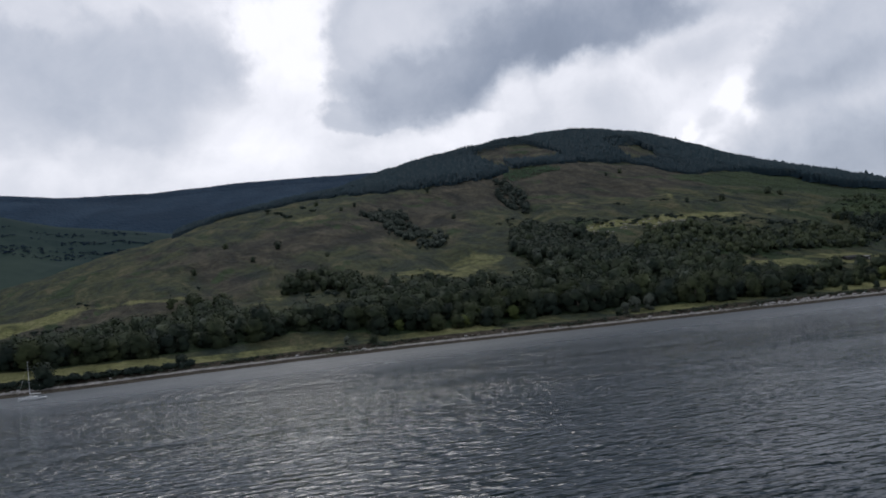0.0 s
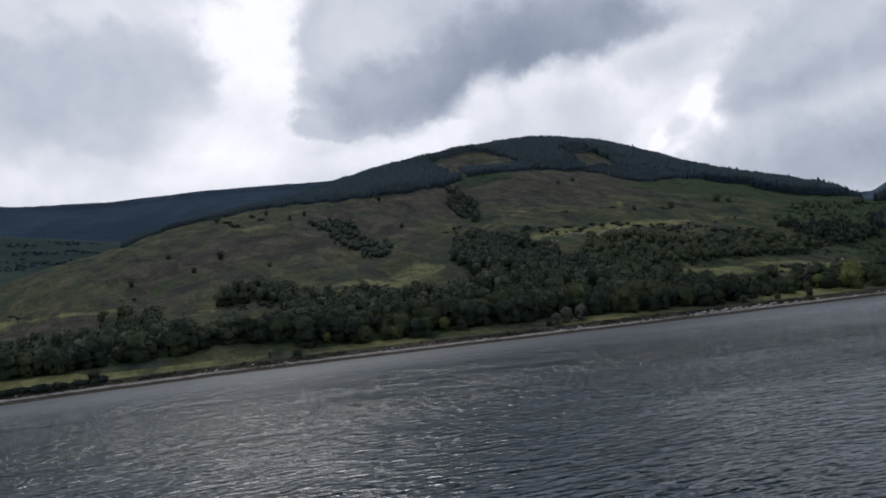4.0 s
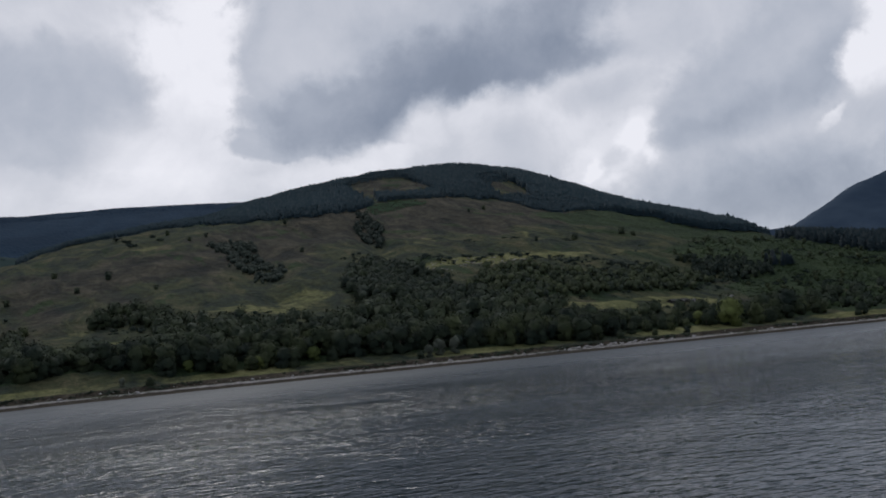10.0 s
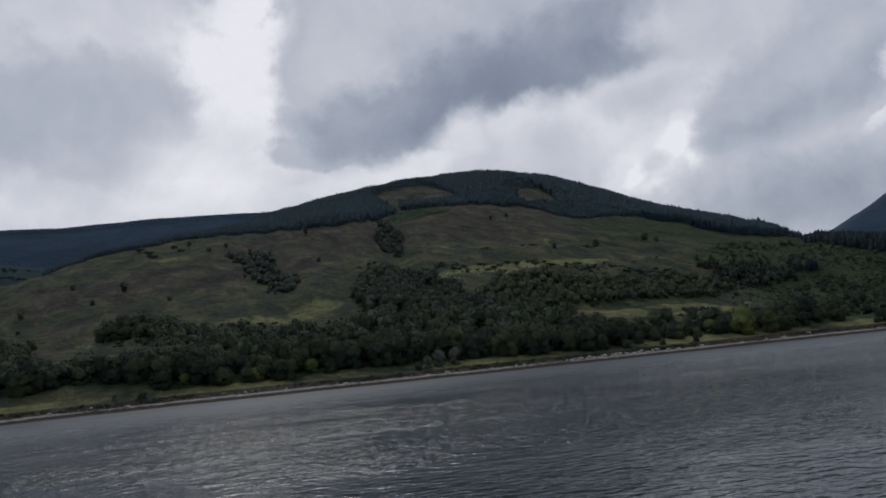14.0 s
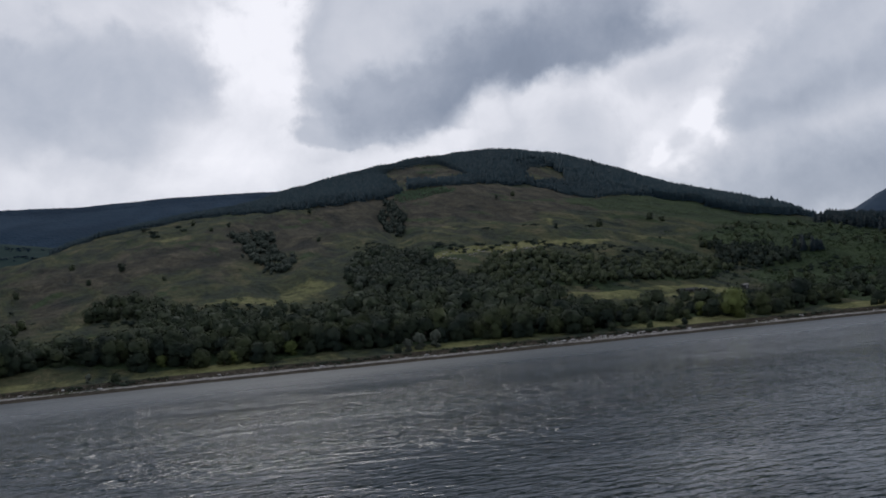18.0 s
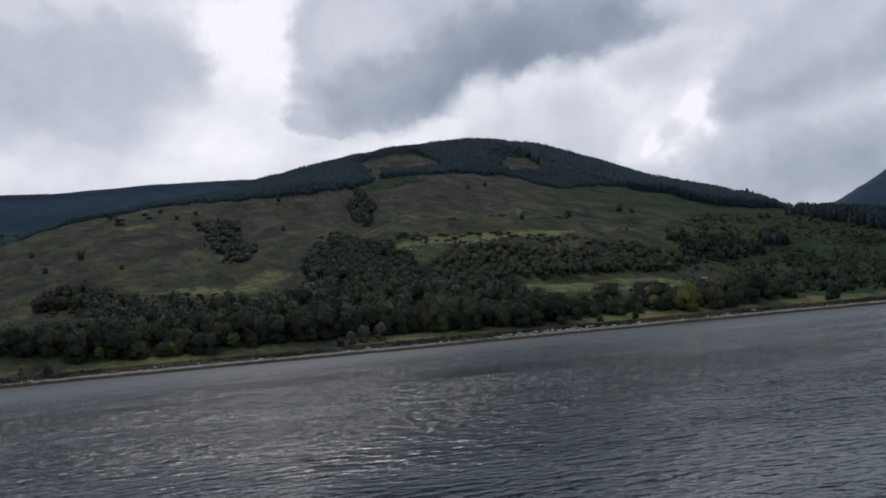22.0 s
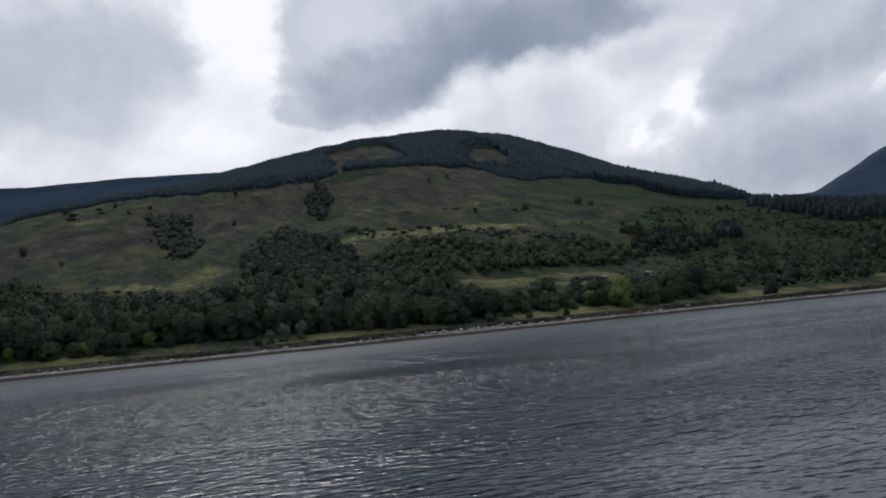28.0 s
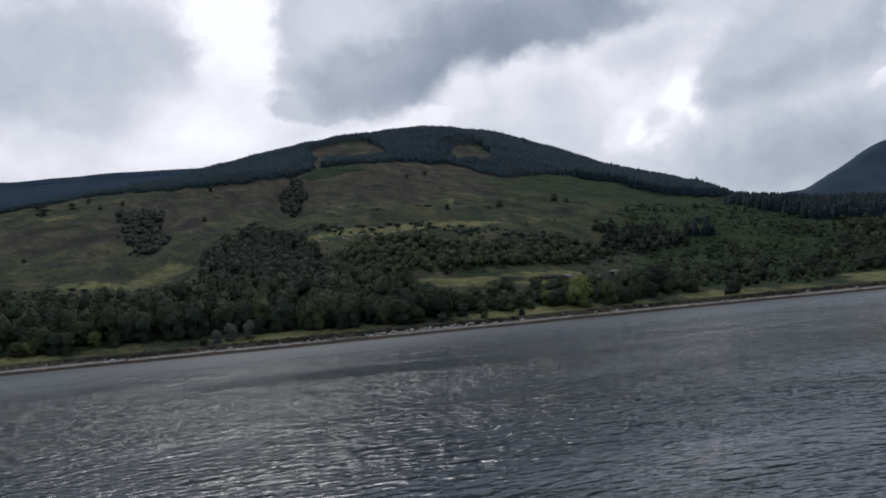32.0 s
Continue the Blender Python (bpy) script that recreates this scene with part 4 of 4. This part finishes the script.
# trees standing out along the shore
SHORE_TREES = ((5, 432, 482, 0.95, "light green young tree in the low wood"), (7, 445, 468, 1.25, "rounded yellow-green tree standing out above the beach"), (0, 463, 466, 1.0, "dark broad tree beside a yellow-green one"),
                           (3, 474, 468, 1.0, "dark round tree on the shore grass"), (1, 537, 455, 0.8, "spreading dark tree alone on the shore grass"), (3, 531, 453, 0.45, "small bush beside a shore tree"),
                           (6, 250, 474, 0.85, "pale willow in front of the dark wood"), (6, 257, 476, 1.1, "tall pale willow in front of the dark wood"), (6, 266, 476, 1.0, "pale willow in front of the dark wood"),
                           (3, 243, 468, 0.45, "low pale bush on the shore grass"), (3, -42, 428, 1.12, "big rounded bush on the shore bank"), (3, 14, 457, 0.6, "rounded bush at the meadow's end"),
                           (3, 405, 459, 0.42, "low round bush on the shore grass"), (3, 385, 462, 0.40, "low dark bush on the shore grass"), (3, 362, 462, 0.55, "dark bush above the boulders"))
FOOT_TREES = ((4, 352, 471, 0.75, "dense round tree at the wood's foot"), (4, 160, 494, 0.75, "dark spreading tree at the wood's foot"), (4, 60, 516, 0.8, "dark spreading tree at the wood's foot"),
                           (6, 96, 482, 0.5, "pale leafy bush on the shore grass"), (3, 108, 474, 0.5, "dark round bush on the shore grass"), (0, 508, 488, 1.25, "tall dark tree above the shore grass"), (2, 517, 494, 1.0, "tall dark tree above the shore grass"), (4, 529, 486, 0.85, "dark broad tree above the shore grass"), (1, 499, 489, 0.85, "dark broad tree above the shore grass"),
                           (5, 300, 505, 0.9, "yellow-green young tree among the darker wood"))
for k, x, y, sc, label in SHORE_TREES + FOOT_TREES:
    ob = plant(k, x, y, sc, x * 1.7)
    tagged(ob, label)
for ob in (*proto, lone):
    for o in (*ob.children_recursive, ob):
        bpy.data.objects.remove(o)

# brush along the top of the beach
g = np.random.RandomState(93)
x = g.uniform(-260, 760, 1500)
y = shore(x) + g.normal(12.5, 1.2, 1500)
ok = np.sin(x * 0.07) + np.sin(x * 0.023 + 1) + g.normal(size=1500) * 0.6 > -0.3
bushes("bank_brush", "dark brown brush along the top of the beach", np.stack([x[ok], y[ok]], 1), 0.5, 1.3, 94, leaves=16, size=0.2)
x = g.uniform(-150, 20, 260)
y = shore(x) + 14 + g.normal(0, 1.2, 260)
bushes("meadow_hedge", "dark straggling hedge between meadow and beach", np.stack([x, y], 1), 1.4, 3.2, 95)

# ---------------------------------------------------------------- shore stones
def stone_mesh(g, name):
    bm = bmesh.new()
    bmesh.ops.create_icosphere(bm, subdivisions=1, radius=1.0)
    for v in bm.verts:
        v.co *= g.uniform(0.75, 1.2)
        v.co.z *= 0.62
    me = bpy.data.meshes.new(name)
    bm.to_mesh(me)
    bm.free()
    me.materials.append(STONE)
    return me


g = np.random.RandomState(101)
stones = [stone_mesh(g, "boulder") for _ in range(5)]
for k in range(70):
    x = g.normal(345, 26) if k < 46 else g.uniform(-60, 640)
    y = float(shore(x)[0]) + g.uniform(6.5, 11.5)
    size = g.uniform(0.5, 1.3)
    ob = new("boulder", stones[k % 5])
    ob.matrix_world = Matrix.LocRotScale((x, y, float(ground(x, y)[0]) + size * 0.2), Euler((0, 0, g.uniform(0, 6.28))), Vector((size * 1.3, size, size)))
    tagged(ob, "pale grey boulder lying on the shingle beach", "boulder", "boulders on the beach")
vs, fs, off = [], [], 0
base = [np.array([v.co for v in m.vertices]) for m in stones]
tri = np.array([p.vertices for p in stones[0].polygons])
n = 2600
x = g.uniform(-200, 700, n)
y = shore(x) + g.normal(7.2, 2.0, n)
for k, (px, py, pz) in enumerate(zip(x, y, ground(x, y))):
    vs.append(base[k % 5] * g.uniform(0.12, 0.34) * np.array([1.3, 1, 0.8]) + (px, py, pz + 0.05))
    fs.append(tri + off)
    off += len(base[0])
tagged(new("beach_cobbles", mesh_from("beach_cobbles", np.concatenate(vs), np.concatenate(fs), STONE)), "pale cobbles strewn along the strand", "stones", kind="stuff")


n = 90
x, y = g.uniform(352, 440, n), g.uniform(700, 752, n)
vs, fs, off = [], [], 0
for k, (px, py, pz) in enumerate(zip(x, y, ground(x, y))):
    vs.append(base[k % 5] * g.uniform(0.4, 1.1) * np.array([1.7, 1, 0.75]) + (px, py, pz + 0.1))
    fs.append(tri + off)
    off += len(base[0])
tagged(new("brow_rocks", mesh_from("brow_rocks", np.concatenate(vs), np.concatenate(fs), STONE)), "pale weathered rocks scattered over the grassy brow", "rocks", kind="stuff")


# ---------------------------------------------------------------- sailing boat at its mooring
def solid(name, build, mat, parent, label=""):
    bm = bmesh.new()
    build(bm)
    me = bpy.data.meshes.new(name)
    bm.to_mesh(me)
    bm.free()
    me.materials.append(mat)
    return part(name, me, parent, label)


def box(bm, cx, cy, cz, sx, sy, sz, bevel=0.03):
    r = bmesh.ops.create_cube(bm, size=1.0, matrix=Matrix.LocRotScale((cx, cy, cz), None, Vector((sx, sy, sz))))
    edges = list({e for v in r["verts"] for e in v.link_edges})
    bmesh.ops.bevel(bm, geom=edges, offset=bevel, segments=1, affect="EDGES")


def rod(bm, a, b, r, r2=None, sides=8):
    a, b = Vector(a), Vector(b)
    m = Matrix.Translation((a + b) / 2) @ (b - a).to_track_quat("Z", "Y").to_matrix().to_4x4()
    bmesh.ops.create_cone(bm, cap_ends=True, segments=sides, radius1=r, radius2=r if r2 is None else r2, depth=(b - a).length, matrix=m)


def hull(bm):
    rings = []
    for k in range(15):
        t = k / 14
        x = -5.2 + 10.4 * t
        beam = 1.65 * (math.sin(math.pi * (0.22 + 0.78 * t)) ** 0.75 if t < 1 else 0.0) * (1 - 0.1 * (1 - t))
        beam = max(beam, 0.03)
        top = 0.95 + 0.35 * t ** 2
        keel = -0.35 + 0.35 * abs(2 * t - 1) ** 3
        row = []
        for a in range(9):
            q = a / 8 * math.pi
            side = -math.cos(q)
            row.append(bm.verts.new((x + (0.35 * t if 0 < a < 8 else 0.5 * t), beam * side, top - (top - keel) * math.sin(q) ** 0.8)))
        rings.append(row)
    for r0, r1 in zip(rings, rings[1:]):
        for a in range(8):
            bm.faces.new((r0[a], r1[a], r1[a + 1], r0[a + 1]))
        bm.faces.new((r0[8], r1[8], r1[0], r0[0]))
    bm.faces.new(rings[0])
    bmesh.ops.recalc_face_normals(bm, faces=bm.faces)


yacht = tagged(new("sailing_yacht"), "white single-masted yacht moored with its sails furled", "boat")
hull_ob = solid("hull", hull, GELCOAT, yacht)
cabin = solid("cabin", lambda bm: box(bm, 0.3, 0, 1.35, 4.2, 1.7, 0.55, 0.18), GELCOAT, yacht)
solid("cabin_window", lambda bm: box(bm, 0.4, 0, 1.42, 2.8, 1.73, 0.16, 0.05), GLASS, cabin, "dark strip window")
solid("mast", lambda bm: rod(bm, (0.9, 0, 1.0), (0.9, 0, 15.4), 0.10, 0.07), ALLOY, yacht)
boom = solid("boom", lambda bm: rod(bm, (0.9, 0, 2.4), (-3.6, 0, 2.3), 0.07), ALLOY, yacht)
solid("furled_mainsail", lambda bm: rod(bm, (0.7, 0, 2.55), (-3.4, 0, 2.45), 0.20, 0.13), CANVAS, boom, "sail furled on the boom")
solid("furled_jib", lambda bm: rod(bm, (5.4, 0, 1.4), (1.1, 0, 14.4), 0.03, 0.02), CANVAS, yacht, "jib rolled on the forestay")
solid("backstay", lambda bm: rod(bm, (-5.0, 0, 1.0), (0.9, 0, 15.3), 0.006, None, 5), ALLOY, yacht)
for side in (-1, 1):
    solid("shroud", lambda bm: rod(bm, (0.8, 1.5 * side, 1.1), (0.9, 0, 14.5), 0.006, None, 5), ALLOY, yacht)
    solid("spreader", lambda bm: rod(bm, (0.9, 0, 7.2), (0.8, 0.95 * side, 7.3), 0.03, None, 6), ALLOY, yacht)
solid("rudder", lambda bm: box(bm, -5.2, 0, 0.1, 0.5, 0.06, 1.0, 0.02), GELCOAT, yacht)
for k in range(4):
    for side in (-1, 1):
        solid("stanchion", lambda bm: rod(bm, (-4.2 + 2.4 * k, 1.3 * side * (1 - 0.12 * max(k - 1, 0)), 1.0), (-4.2 + 2.4 * k, 1.3 * side * (1 - 0.12 * max(k - 1, 0)), 1.7), 0.02, None, 5), ALLOY, yacht)
yacht.matrix_world = pose(-38.9, 358, 0.0, 0, 0, 168) @ Matrix.Scale(0.86, 4)


# ---------------------------------------------------------------- farm sheds on the slope
def shed(name, label, x, y, length, depth, height, turn, roof_mat):
    ob = tagged(new(name), label, "shed")
    h = height
    for yy in (-depth / 2, depth / 2):
        wall = solid("long_wall", lambda bm: box(bm, 0, yy, h / 2, length, 0.15, h, 0.02), BOARD, ob)
        front_wall = wall if yy < 0 else front_wall
    for xx in (-length / 2, length / 2):
        solid("end_wall", lambda bm: box(bm, xx, 0, h / 2, 0.15, depth, h, 0.02), BOARD, ob)
    for sgn in (-1, 1):
        def slope(bm):
            r = bmesh.ops.create_cube(bm, size=1.0)
            bmesh.ops.transform(bm, verts=r["verts"], matrix=Matrix.LocRotScale((0, sgn * depth * 0.26, h + 0.5), Euler((sgn * -0.42, 0, 0)), Vector((length + 0.8, depth * 0.62, 0.09))))
        solid("roof_slope", slope, roof_mat, ob, "weathered sheet roofing")
    solid("door", lambda bm: box(bm, length * 0.2, -depth / 2 - 0.09, 1.05, 1.6, 0.06, 2.1, 0.01), ROOF, front_wall)
    solid("window", lambda bm: box(bm, -length * 0.2, -depth / 2 - 0.09, 1.5, 1.2, 0.06, 0.8, 0.01), GLASS, front_wall)
    ob.matrix_world = pose(x, y, float(ground(x, y)[0]) - 0.3, 0, 0, turn)
    return ob


shed("field_shed", "long low dark board shed with a tarred roof on the field", 474, 557, 15, 5, 1.9, 3, TARRED)
shed("field_hut", "small hut with a pale sheet roof beside the long shed", 486, 557, 4, 3.5, 2.2, 0, ROOF)
shed("wood_hut", "hut with a pale roof half hidden by trees", 523, 562, 4, 3.5, 2.4, -8, ROOF)
